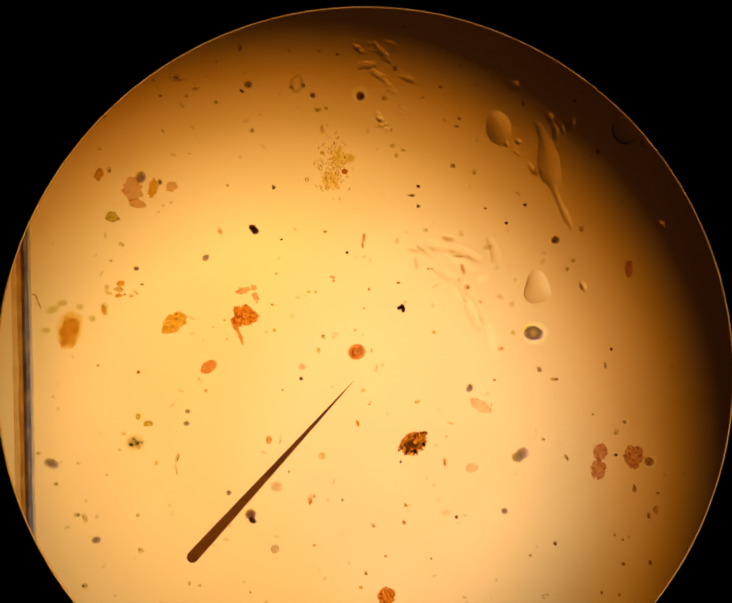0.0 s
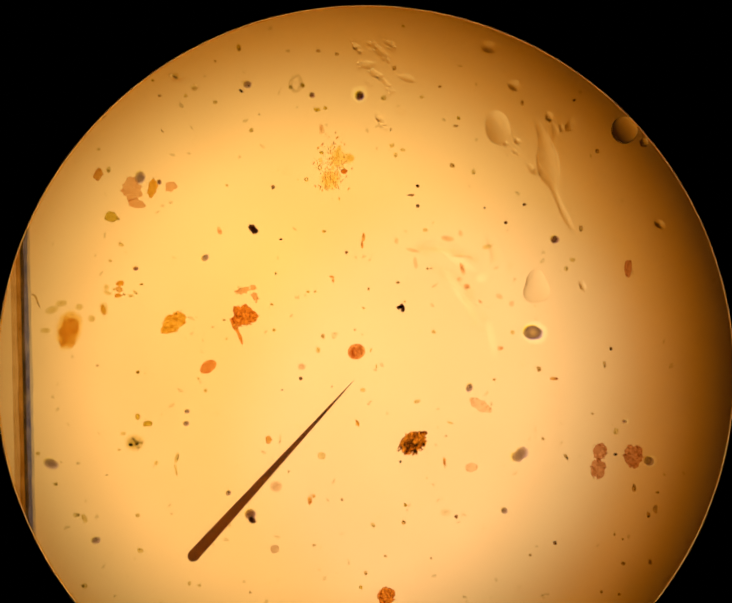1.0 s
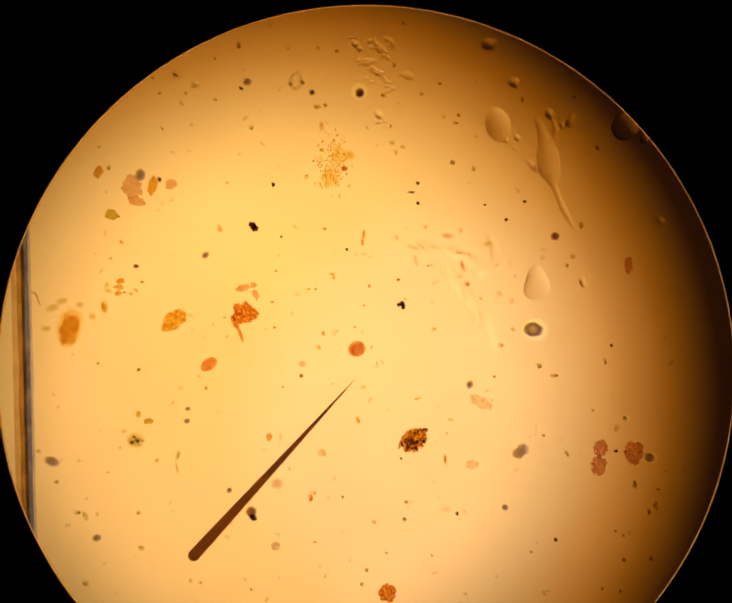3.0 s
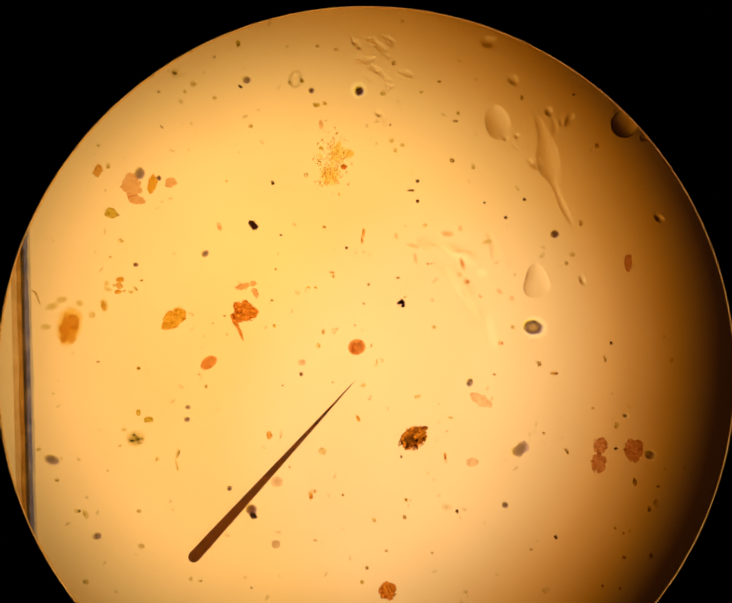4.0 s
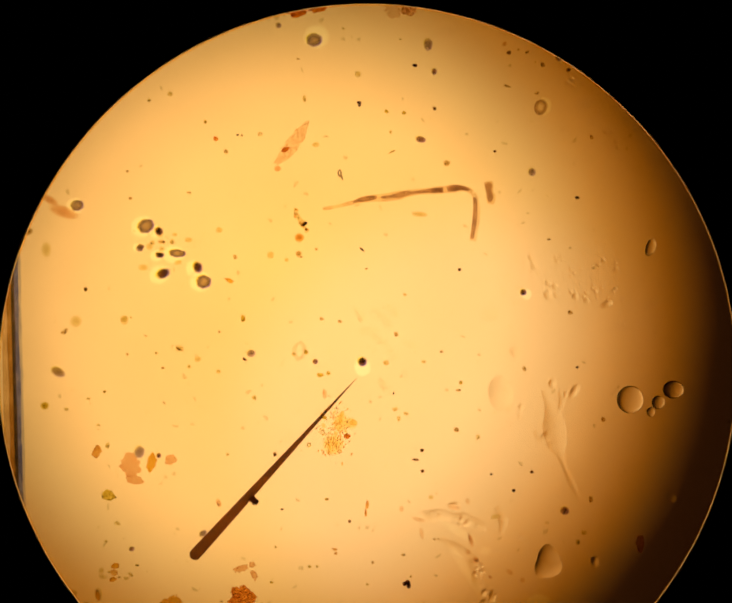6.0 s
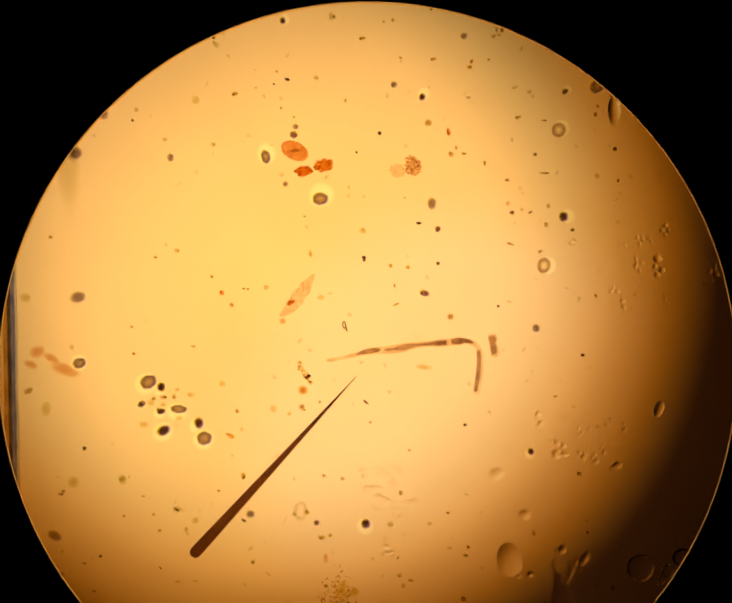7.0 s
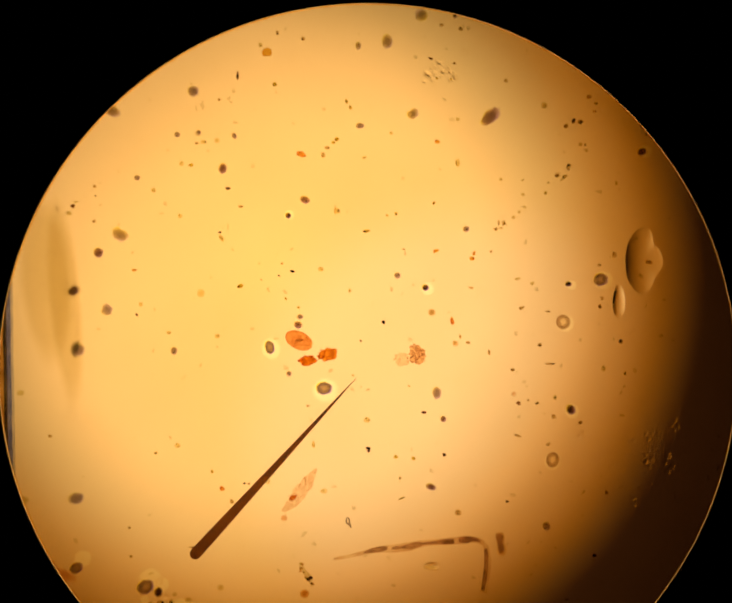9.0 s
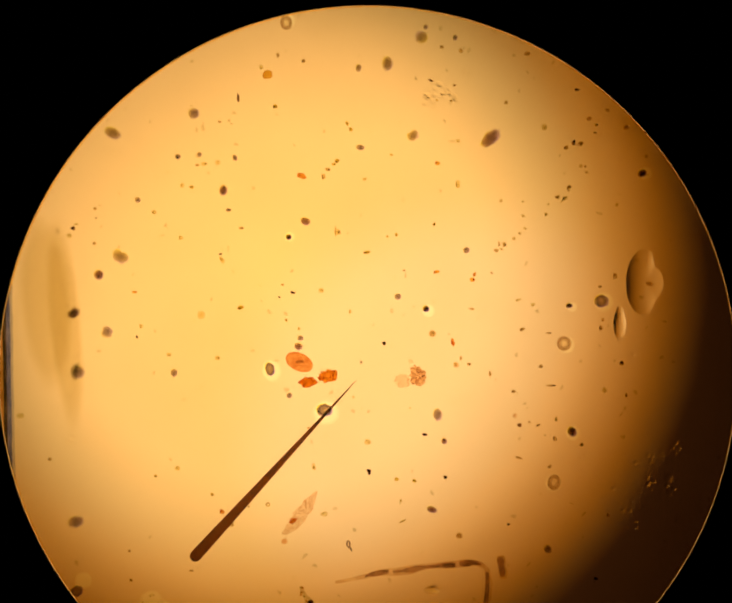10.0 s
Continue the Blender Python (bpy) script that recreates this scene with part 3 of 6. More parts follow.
def dark_shard(x, y, rx, ry, turn, shape):
    seed = x * 0.7 + y
    ob = tagged(new("charred_fragment"), "dark brown jagged charred fragment lying on the slide", "fragment", "charred fragments")
    bm = bmesh.new()
    if shape == "a":
        lens(bm, frayed(rx / 780, ry / 1380, 0.42, seed + 4, 2.2), 0.0011, 60, 4, 0.25, turn=-0.95)
    else:
        for i, (u, v) in enumerate(((-0.45, 0.45), (0.35, 0.3), (0.1, -0.45))):
            lens(bm, wavy(rx / 1500, ry / 2300, 0.4, seed + i, 1.8), 0.0010, 14, 4, 0.25, at=(u * rx / 1000, v * ry / 1000), turn=i * 1.9)
    part("fragment", bm, SHARD, ob, smooth=False)
    return rest(ob, x, y, turn)


UNIT = {}


def unit_mesh(key, material, shape):
    """Shared meshes of unit size for the many small bodies."""
    if key not in UNIT:
        bm = bmesh.new()
        if shape == "round":
            lens(bm, wavy(1.0, 1.0, 0.03, 0.5, 1.0), 1.0, 32, 7, 0.5)
        elif shape == "wedge":
            lens(bm, wavy(0.98, 0.84, 0.42, key[-1] * 3.1 + 0.7, 1.5), 1.0, 40, 7, 0.5)
        elif shape == "blurred":
            lens(bm, wavy(1.0, 1.0, 0.24, key[-1] * 2.3, 1.3), 1.0, 36, 7, 0.5)
        else:
            rng = random.Random(shape * 17 + 3)
            lens(bm, wavy(0.74, 0.74, 0.62, shape * 3.7 + 1, 2.2), 1.0, 18, 3, 0.4, at=(rng.uniform(-0.2, 0.2), rng.uniform(-0.2, 0.2)))
            for i in range(1 + shape % 3):
                a = rng.uniform(0, 6.28)
                lens(bm, wavy(0.4, 0.4, 0.5, shape + i * 1.9, 1.6), 0.8, 10, 2, 0.4, at=(0.55 * math.cos(a), 0.55 * math.sin(a)))
        me = bpy.data.meshes.new(key[0])
        bm.to_mesh(me)
        bm.free()
        me.materials.append(material)
        me.shade_smooth()
        UNIT[key] = me
    return UNIT[key]


def soft_grain(x, y, rx, ry, turn, colour):
    k = int(abs(x * 5 + y * 11)) % 4
    ob = new("grain", unit_mesh(("grain", colour, k), tone(colour, "blurred"), "blurred"))
    words = TONE_WORDS[colour]
    tagged(ob, (words if words.startswith("blurred") else "blurred " + words) + " rounded grain, out of focus", "grain", "blurred grains")
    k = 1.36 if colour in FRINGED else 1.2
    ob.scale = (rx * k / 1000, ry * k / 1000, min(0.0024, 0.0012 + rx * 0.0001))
    return rest(ob, x, y, turn)


def detritus_mass(x, y, rx, ry, turn, colour):
    """A thick ragged mass, out of focus: many soft lobes over one another."""
    ob = tagged(new("detritus_mass"), "thick ragged brown-ochre mass of detritus, out of focus", "detritus")
    bm = bmesh.new()
    lens(bm, wavy(1.0, 1.0, 0.20, 8.0, 1.6), 1.0, 48, 9, 0.5)
    soft_edge = part("soft_edge", bm, rounded("detritus_edge", ((0.30, (0.90, 0.74, 0.38)), (0.62, (0.94, 0.84, 0.52)), (0.92, WHITE)), 2.6, 0.5), ob)
    soft_edge.scale = (rx * 1.25 / 1000, ry * 1.25 / 1000, 0.0016)
    bm = bmesh.new()
    lens(bm, wavy(rx / 1250, ry / 1150, 0.26, 8.0, 2.4), 0.0012, 64, 8, 0.4, rough=0.4, seed=6.0)
    part("core", bm, stained("detritus_core", (0.98, 0.90, 0.68), (0.84, 0.64, 0.30), 700, 0.36, 0.62), ob).location = (0.0001, -0.0006, 0.0003)
    return rest(ob, x, y, turn)


def rounded_wedge(colour):
    if (colour, "wedge") not in KEPT:
        thin, dense = TONES[colour]
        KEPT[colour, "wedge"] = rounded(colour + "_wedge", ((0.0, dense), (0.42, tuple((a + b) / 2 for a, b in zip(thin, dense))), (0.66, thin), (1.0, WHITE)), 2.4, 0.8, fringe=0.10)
    return KEPT[colour, "wedge"]


def wedge_grain(x, y, rx, ry, turn, colour):
    ob = new("mineral_grain", unit_mesh(("mineral_grain", colour, int(abs(x * 3 + y)) % 4), rounded_wedge(colour), "wedge"))
    tagged(ob, TONE_WORDS[colour] + " uneven cornered grain, out of focus", "grain", "blurred grains")
    ob.scale = (rx * 1.22 / 1000, ry * 1.22 / 1000, 0.0018)
    return rest(ob, x, y, turn)


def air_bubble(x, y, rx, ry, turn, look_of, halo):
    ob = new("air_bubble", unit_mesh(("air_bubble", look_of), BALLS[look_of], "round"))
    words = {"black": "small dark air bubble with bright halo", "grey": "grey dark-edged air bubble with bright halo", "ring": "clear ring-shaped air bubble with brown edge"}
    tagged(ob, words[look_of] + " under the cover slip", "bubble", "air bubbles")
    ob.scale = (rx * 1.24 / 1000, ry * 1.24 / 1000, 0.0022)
    # the bright halo is painted as a clearing in the medium's tint
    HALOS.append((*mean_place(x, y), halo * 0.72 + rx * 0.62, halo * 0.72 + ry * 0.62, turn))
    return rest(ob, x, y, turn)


def oil_drop(x, y, rx, ry, turn, shape):
    seed = x * 0.41 + y * 0.77
    ob = tagged(new("oil_droplet"), {"ball": "round clear oil droplet that bends the light", "tear": "large tear-shaped clear oil droplet",
                "tri": "three-cornered clear droplet flattened by the slip", "big": "large uneven clear amber droplet", "bar": "short clear rod-shaped body", "lump": "clear uneven rounded droplet that bends the light"}.get(shape, "small clear flat droplet in the mount"),
                "droplet", "clear droplets")
    a0, b0 = rx / 1000, ry / 1000
    high = {"ball": 0.0024, "tear": 0.0017, "tri": 0.0018, "big": 0.0025, "bar": 0.0007, "lump": 0.0010}.get(shape, min(0.0010, (0.42 if rx < 1.6 else 0.24) * min(a0, b0)))
    high = min(high, 0.9 * min(a0, b0))
    if shape == "tear":
        line = lambda a: wavy(a0, b0, 0.03, seed, 1.0)(a) * (1 - 0.14 * math.sin(a))
    elif shape == "tri":
        line = lambda a: wavy(a0, b0, 0.06, seed, 1.0)(a) * (1 + 0.11 * math.cos(3 * (a - 1.65)))
    elif shape == "big":
        line = lambda a: wavy(a0, b0, 0.04, 2.0, 1.4)(a) * (0.96 + 0.20 * max(0.0, math.cos(a)) ** 5 - 0.16 * math.exp(-((a - 0.95) / 0.25) ** 2) - 0.10 * math.exp(-((a - 5.35) / 0.2) ** 2) + 0.10 * math.exp(-((a - 1.3) / 0.12) ** 2))
    elif shape == "lump":
        line = wavy(a0, b0, 0.16, seed, 1.2)
    elif shape == "ball":
        line = lambda a: wavy(a0, b0, 0.01, seed, 1.0)(a)
    else:
        line = wavy(a0, b0, 0.30, seed, 1.5)
    bm = bmesh.new()
    if shape == "round" and max(rx, ry) > 0.8:
        # several small beads that touch
        rng, taken = random.Random(int(abs(seed) * 1000)), []
        for i in range(60):
            a, q, s = rng.uniform(0, 6.28), math.sqrt(rng.uniform(0, 0.7)), rng.uniform(0.40, 0.80) * min(a0, b0)
            u, v = q * a0 * math.cos(a), q * b0 * math.sin(a)
            if any(math.hypot(u - p[0], v - p[1]) < 0.95 * (s + p[2]) for p in taken):
                continue
            taken.append((u, v, s))
            lens(bm, wavy(s * rng.uniform(0.95, 1.25), s * rng.uniform(0.75, 1), 0.34, i + seed, 1.6), 0.64 * s, 24, 9, 1.35, at=(u, v), turn=rng.uniform(0, 3))
            if len(taken) > 3:
                break
        part("drop", bm, THIN_OIL, ob, "cluster of low uneven beads")
        return rest(ob, x, y, turn)
    lens(bm, line, high, 48 if rx > 1.5 else 28, 14 if rx > 1.5 else 9, {"ball": 0.7, "tear": 1.1, "big": 1.0, "tri": 0.9}.get(shape, 1.6))
    part("drop", bm, THIN_OIL if shape in ("lump", "bar", "round") else OIL, ob)
    return rest(ob, x, y, turn)


def small_speck(x, y, rx, ry, turn, colour):
    k = int(abs(x * 7 + y * 3)) % 8
    ob = new("speck", unit_mesh(("speck", colour, k), tone(colour, "speck"), k))
    tagged(ob, "tiny " + TONE_WORDS[colour] + " speck in the mounting medium", "speck", "specks")
    k = 1.4 if colour in SOFT_SPECKS else 1.15
    ob.scale = (rx * k / 1000, ry * k / 1000, max(0.0004, min(rx, ry) * 0.8 / 1000))
    return rest(ob, x, y, turn)


def hollow_cell(x, y, rx, ry, turn, wall, colour):
    """A tiny empty cell of which only the wall shows."""
    ob = tagged(new("hollow_cell"), "tiny hollow ring-shaped cell with a " + TONE_WORDS[colour] + " wall", "cell", "hollow cells")
    shape = wavy(rx / 1000, ry / 1000, 0.16, x + y, 1.4)
    bm = bmesh.new()
    rows = []
    for i in range(40):
        a = 2 * math.pi * i / 40
        w = wall / 1000 * (1 + 0.5 * noise.noise(Vector((math.cos(a), math.sin(a), x)) * 1.7))
        rows.append([bm.verts.new(((shape(a) + w * math.cos(q)) * math.cos(a), (shape(a) + w * math.cos(q)) * math.sin(a), w * (1 + math.sin(q)))) for q in (2 * math.pi * k / 8 for k in range(8))])
    for p, q in zip(rows, rows[1:] + rows[:1]):
        for k in range(8):
            bm.faces.new((p[k], q[k], q[(k + 1) % 8], p[(k + 1) % 8]))
    part("cell_wall", bm, tone(colour, "smooth"), ob)
    return rest(ob, x, y, turn)


def fine_needle(x, y, long, wide, turn, colour):
    ob = tagged(new("fine_needle"), "fine straight " + TONE_WORDS[colour] + " needle in the mount", "needle", "fine needles")
    bm = bmesh.new()
    strip(bm, mm([(0, -long), (0.05, -long * 0.3), (-0.03, long * 0.4), (0.04, long)]), [wide / 3000, wide / 1000, wide / 1100, wide / 3000], 0.8, 6, 0.3, x)
    part("needle", bm, tone(colour, "smooth"), ob)
    return rest(ob, x, y, turn)


oval, gran, colony, clump, shard = smooth_cell, granular_cell, grain_colony, debris_clump, dark_shard
mass, soft, wedge, ball, drop, speck = detritus_mass, soft_grain, wedge_grain, air_bubble, oil_drop, small_speck


def mm(points):
    return [(x / 1000, y / 1000) for x, y in points]

# smooth cells: place, half sizes, turn, look
oval(-2.51, -13.21, 2.43, 2.12, 20, "red", "fold")
oval(-41.24, -16.93, 2.47, 1.60, 33, "red", "none")
oval(-23.33, -62.98, 1.22, 1.10, 0, "pale", "none")
oval(-20.61, 151.72, 3.89, 2.38, -26, "red", "nucleus")
# blurred grains: place, half sizes, turn, look
soft(-23.27, -47.70, 1.72, 1.59, 0, "pale")
gran(-60.59, 29.32, 2.75, 3.16, 10, "coral", 0)
gran(-59.58, 25.62, 2.33, 1.23, -10, "coral", 0)
gran(-55.49, 29.59, 1.23, 2.88, -12, "amber", 0)
gran(-50.91, 30.19, 1.65, 1.38, 20, "coral", 0)
soft(20.48, -54.40, 1.60, 1.11, 0, "faint")
soft(-79.94, -2.03, 1.97, 1.11, 20, "straw")
soft(-77.72, -0.36, 1.72, 0.99, 10, "straw")
soft(-73.44, -1.29, 1.11, 0.99, 0, "straw")
soft(-70.35, -4.26, 0.99, 1.11, 0, "straw")
soft(-81.42, -7.26, 1.47, 0.86, 0, "straw")
soft(-66.57, 2.35, 1.24, 0.62, -20, "straw")
soft(-66.92, 3.80, 0.74, 0.99, 0, "straw")
soft(-59.04, -35.88, 2.69, 2.44, 0, "straw")
soft(-59.48, -36.09, 1.59, 1.47, 0, "straw")
soft(-61.96, -33.58, 0.86, 0.61, 0, "straw")
soft(-67.44, -1.74, 1.11, 1.97, 8, "straw")
soft(-58.59, 32.39, 1.37, 1.75, -10, "slate")
soft(-53.84, 31.32, 0.63, 0.75, 0, "dusk")
soft(-79.03, -40.62, 2.07, 1.34, -20, "slate")
soft(-67.55, -59.59, 1.21, 0.97, 10, "slate")
soft(-29.65, -54.46, 1.47, 1.47, 0, "dusk")
soft(49.98, 16.47, 1.14, 1.14, 0, "dusk")
soft(27.38, -22.68, 0.87, 1.25, -25, "smoke")
soft(-14.13, 54.73, 0.76, 0.76, 20, "dusk")
soft(-30.99, 57.12, 1.14, 1.01, 0, "smoke")
soft(-42.28, 11.74, 1.12, 0.87, 40, "slate")
soft(-46.31, -28.32, 0.74, 0.61, 0, "slate")
soft(-46.46, -31.42, 0.86, 0.74, 0, "slate")
soft(-35.34, -49.05, 0.73, 0.73, 0, "smoke")
soft(35.51, -53.76, 0.87, 0.87, 0, "smoke")
soft(-59.74, 8.70, 0.74, 0.62, 0, "dusk")
soft(-17.01, -17.11, 1.12, 0.99, 0, "pale")
soft(25.95, 8.82, 0.76, 2.02, 15, "peach")
soft(27.05, 4.07, 1.13, 0.88, 0, "peach")
soft(21.99, 16.95, 1.89, 0.88, -10, "peach")
soft(25.45, 18.41, 0.63, 1.01, 20, "peach")
soft(12.79, 13.89, 2.01, 0.63, -15, "peach")
soft(13.41, 10.51, 0.63, 1.76, 10, "peach")
soft(35.60, 1.41, 1.13, 0.76, -40, "peach")
soft(38.74, -0.46, 0.76, 0.88, 0, "peach")
soft(25.08, 6.09, 0.76, 0.76, 0, "peach")
soft(16.02, 19.36, 0.76, 0.63, 0, "straw")
soft(32.46, 14.73, 1.39, 0.76, 10, "straw")
soft(8.29, 16.53, 0.63, 1.01, 0, "peach")
drop(32.57, 67.01, 2.40, 1.80, 0, "lump")
soft(-23.69, 106.40, 0.95, 0.85, 0, "coral")
soft(-18.14, 88.18, 1.30, 1.25, 0, "orange")
soft(-18.36, 83.83, 0.85, 0.85, 0, "umber")
soft(-25.83, 83.49, 1.01, 1.14, 0, "straw")
soft(-21.61, 82.17, 0.63, 0.63, 0, "straw")
soft(-78.85, 53.11, 1.98, 1.24, -28, "olive")
soft(-81.80, 44.72, 1.11, 1.11, 0, "ochre")
wedge(-20.81, 155.80, 1.20, 1.05, -30, "dusk")
soft(-20.31, 158.00, 0.80, 0.75, 0, "smoke")
soft(-23.07, 142.94, 0.75, 0.75, 0, "smoke")
soft(17.69, 131.17, 0.75, 0.88, 0, "dusk")
soft(14.21, 113.96, 1.37, 0.87, -15, "dusk")
soft(21.07, 107.69, 0.95, 0.90, 0, "umber")
soft(43.37, 104.76, 1.00, 1.13, 0, "smoke")
soft(-75.31, 112.48, 2.08, 1.59, 15, "slate")
soft(-84.75, 98.64, 2.07, 1.70, 20, "coral")
soft(-86.17, 95.44, 1.94, 1.09, -25, "coral")
soft(-77.85, 94.07, 4.14, 1.70, -20, "coral")
soft(13.88, 94.30, 2.23, 0.74, -5, "straw")
soft(-54.31, 89.02, 0.98, 1.10, 0, "umber")
soft(-59.33, 84.86, 0.97, 0.85, 0, "slate")
soft(-56.84, 85.46, 0.98, 0.98, 0, "straw")
soft(-50.46, 88.72, 0.73, 0.61, 0, "straw")
soft(-47.03, 87.33, 1.10, 0.73, 0, "straw")
soft(-49.73, 81.40, 1.10, 0.73, 20, "straw")
soft(-58.43, 79.98, 1.34, 0.97, 0, "straw")
soft(-53.81, 84.85, 0.73, 0.73, 0, "straw")
soft(-39.13, 90.05, 0.98, 0.86, 0, "straw")
soft(-63.12, 66.65, 1.09, 0.97, 0, "straw")
soft(-74.87, 66.02, 1.57, 1.69, 0, "straw")
soft(-82.14, 84.39, 1.33, 2.18, 0, "straw")
soft(-49.34, 58.74, 1.20, 0.90, -20, "straw")
soft(-44.72, 55.83, 0.97, 0.85, 0, "straw")
soft(-81.31, 97.03, 2.43, 1.10, -30, "coral")
soft(-86.54, 88.82, 1.33, 0.85, 30, "umber")
soft(-87.92, 112.32, 1.47, 1.22, 0, "straw")
soft(-89.64, 138.78, 1.11, 0.86, 0, "straw")
soft(70.63, 172.46, 1.02, 0.63, -10, "umber")
soft(2.68, 230.60, 1.41, 1.92, 0, "olive")
soft(-4.97, 229.46, 0.77, 1.02, 0, "olive")
soft(-47.94, 216.80, 1.45, 1.45, 20, "smoke")
soft(-68.35, 211.01, 2.25, 1.50, -25, "olive")
soft(-4.44, 208.90, 1.14, 0.76, -5, "smoke")
wedge(30.09, 211.11, 3.20, 1.80, 40, "dusk")
soft(-52.16, 205.52, 0.75, 0.75, 0, "smoke")
soft(-46.68, 206.28, 0.63, 0.63, 0, "smoke")
soft(-42.02, 204.31, 0.75, 0.75, 0, "straw")
soft(-37.54, 205.65, 0.63, 0.88, 20, "smoke")
soft(-40.59, 197.04, 1.05, 1.45, -10, "dusk")
soft(-62.26, 194.03, 0.75, 0.75, 0, "smoke")
soft(12.67, 239.99, 0.64, 0.64, 0, "smoke")
soft(20.42, 237.22, 0.64, 0.77, 0, "smoke")
soft(43.96, 213.83, 0.90, 1.02, 0, "straw")
soft(55.51, 215.82, 0.77, 0.64, 0, "umber")
soft(65.01, 213.40, 0.77, 0.77, 0, "umber")
soft(39.36, 232.94, 0.90, 0.64, 0, "umber")
soft(-71.73, 174.43, 1.24, 1.36, 0, "dusk")
soft(-76.09, 149.53, 1.59, 1.72, -20, "slate")
soft(-52.71, 149.10, 0.86, 1.11, 0, "smoke")
soft(-46.20, 164.17, 1.11, 1.24, 0, "straw")
wedge(-19.08, 189.17, 1.45, 1.05, -25, "dusk")
soft(5.70, 169.16, 0.88, 0.88, 0, "smoke")
soft(14.88, 159.28, 1.00, 1.00, 0, "umber")
soft(24.02, 181.60, 0.88, 0.88, 30, "smoke")
soft(21.16, 150.93, 0.87, 0.87, 0, "blush")
# granular cells: place, half sizes, turn, look
gran(-50.24, -5.33, 4.08, 2.47, 40, "amber", 1)
gran(-32.15, -3.60, 3.60, 2.86, -12, "rust", 1)
gran(-32.54, 3.10, 2.15, 0.85, 12, "coral", 1)
gran(-29.84, 3.90, 0.87, 0.75, 0, "coral", 1)
gran(-29.38, 1.48, 0.75, 1.30, 20, "coral", 1)
gran(-65.81, 21.98, 1.99, 1.37, -12, "ochre", 1)
gran(-68.95, 32.80, 1.12, 1.87, -28, "orange", 0)
gran(-63.51, 4.79, 1.11, 0.74, 10, "amber", 0)
gran(-63.73, 3.22, 0.99, 0.74, -10, "orange", 0)
gran(-64.06, 1.65, 0.99, 0.62, 10, "amber", 0)
gran(60.13, -38.67, 1.87, 2.37, -20, "brick", 1)
gran(59.51, -43.04, 2.12, 2.74, 10, "brick", 1)
gran(68.46, -39.51, 2.63, 3.13, 0, "brick", 1)
gran(68.46, 8.86, 1.02, 2.41, 0, "brick", 0)
gran(4.78, -74.49, 2.44, 2.56, 0, "rust", 1)
gran(-55.97, -31.23, 1.35, 0.80, 8, "ochre", 0)
gran(-58.54, -29.29, 0.61, 0.86, 0, "ochre", 0)
gran(-25.46, -35.96, 0.86, 1.11, 0, "orange", 0)
gran(-11.57, -40.19, 1.11, 0.99, -30, "straw", 0)
gran(30.21, -27.30, 3.24, 1.50, -25, "blush", 1)
gran(-67.55, -1.98, 0.62, 1.48, 8, "amber", 0)
gran(27.42, -43.14, 1.74, 1.24, 0, "blush", 0)
gran(-12.88, 148.04, 2.76, 1.76, 8, "crimson", 1)
gran(-18.24, 146.36, 2.51, 1.38, 8, "crimson", 1)
gran(10.83, 148.00, 2.39, 2.77, 0, "sienna", 1)
gran(6.95, 146.73, 2.14, 1.89, 20, "blush", 1)
gran(-19.83, 112.64, 7.19, 1.86, 53, "blush", 1)
gran(-21.55, 111.39, 1.11, 0.62, 25, "rust", 0)
gran(-28.93, 227.24, 1.40, 1.14, 10, "amber", 0)
gran(-20.12, 201.20, 1.30, 0.80, -22, "rust", 0)
# a thick mass: place, half sizes, turn, look
mass(-75.75, -7.20, 3.30, 5.20, -12, "haze")
# specks: place, half sizes, turn, look
speck(-62.57, 1.90, 0.49, 0.37, 0, "umber")
speck(-65.21, 3.33, 0.49, 0.37, 0, "ochre")
speck(-59.94, 2.52, 0.74, 0.49, -40, "straw")
speck(-61.08, 1.67, 0.87, 0.49, 0, "straw")
speck(-58.45, 4.72, 0.62, 0.37, 0, "ochre")
speck(-60.16, -36.32, 0.61, 0.49, 0, "straw")
speck(-58.69, -36.00, 0.73, 0.61, 0, "straw")
speck(-57.54, -36.14, 0.49, 0.37, 0, "straw")
speck(-59.63, -34.92, 0.49, 0.37, 0, "straw")
speck(-58.20, -37.06, 0.49, 0.37, 0, "straw")
speck(-62.85, -37.66, 0.49, 0.37, 30, "straw")
speck(-19.85, 56.73, 0.63, 0.51, 0, "straw")
speck(-16.67, 57.28, 0.63, 0.63, 0, "ochre")
speck(-24.75, 30.67, 0.63, 0.63, 0, "dark")
speck(-22.63, 16.79, 0.38, 0.38, 0, "dark")
speck(12.13, 28.80, 1.01, 0.38, 0, "dark")
speck(13.98, 31.12, 0.51, 0.51, 40, "dark")
speck(14.01, 25.82, 0.51, 0.51, 40, "dark")
speck(31.80, 25.25, 0.38, 0.38, 0, "dark")
speck(37.44, 21.22, 0.51, 0.51, 0, "dark")
speck(42.26, 25.94, 0.51, 0.51, 0, "dark")
speck(-17.24, -20.18, 0.50, 0.62, 0, "dark")
speck(-22.11, -23.20, 0.31, 0.31, 0, "dark")
speck(-5.11, 13.42, 0.38, 0.63, 0, "dark")
speck(-11.10, 18.99, 0.50, 0.50, 0, "ochre")
speck(-0.48, 17.41, 0.50, 1.38, -10, "orange")
speck(-0.86, 15.42, 0.38, 1.13, 0, "orange")
speck(-24.33, -7.45, 0.50, 0.50, 0, "ochre")
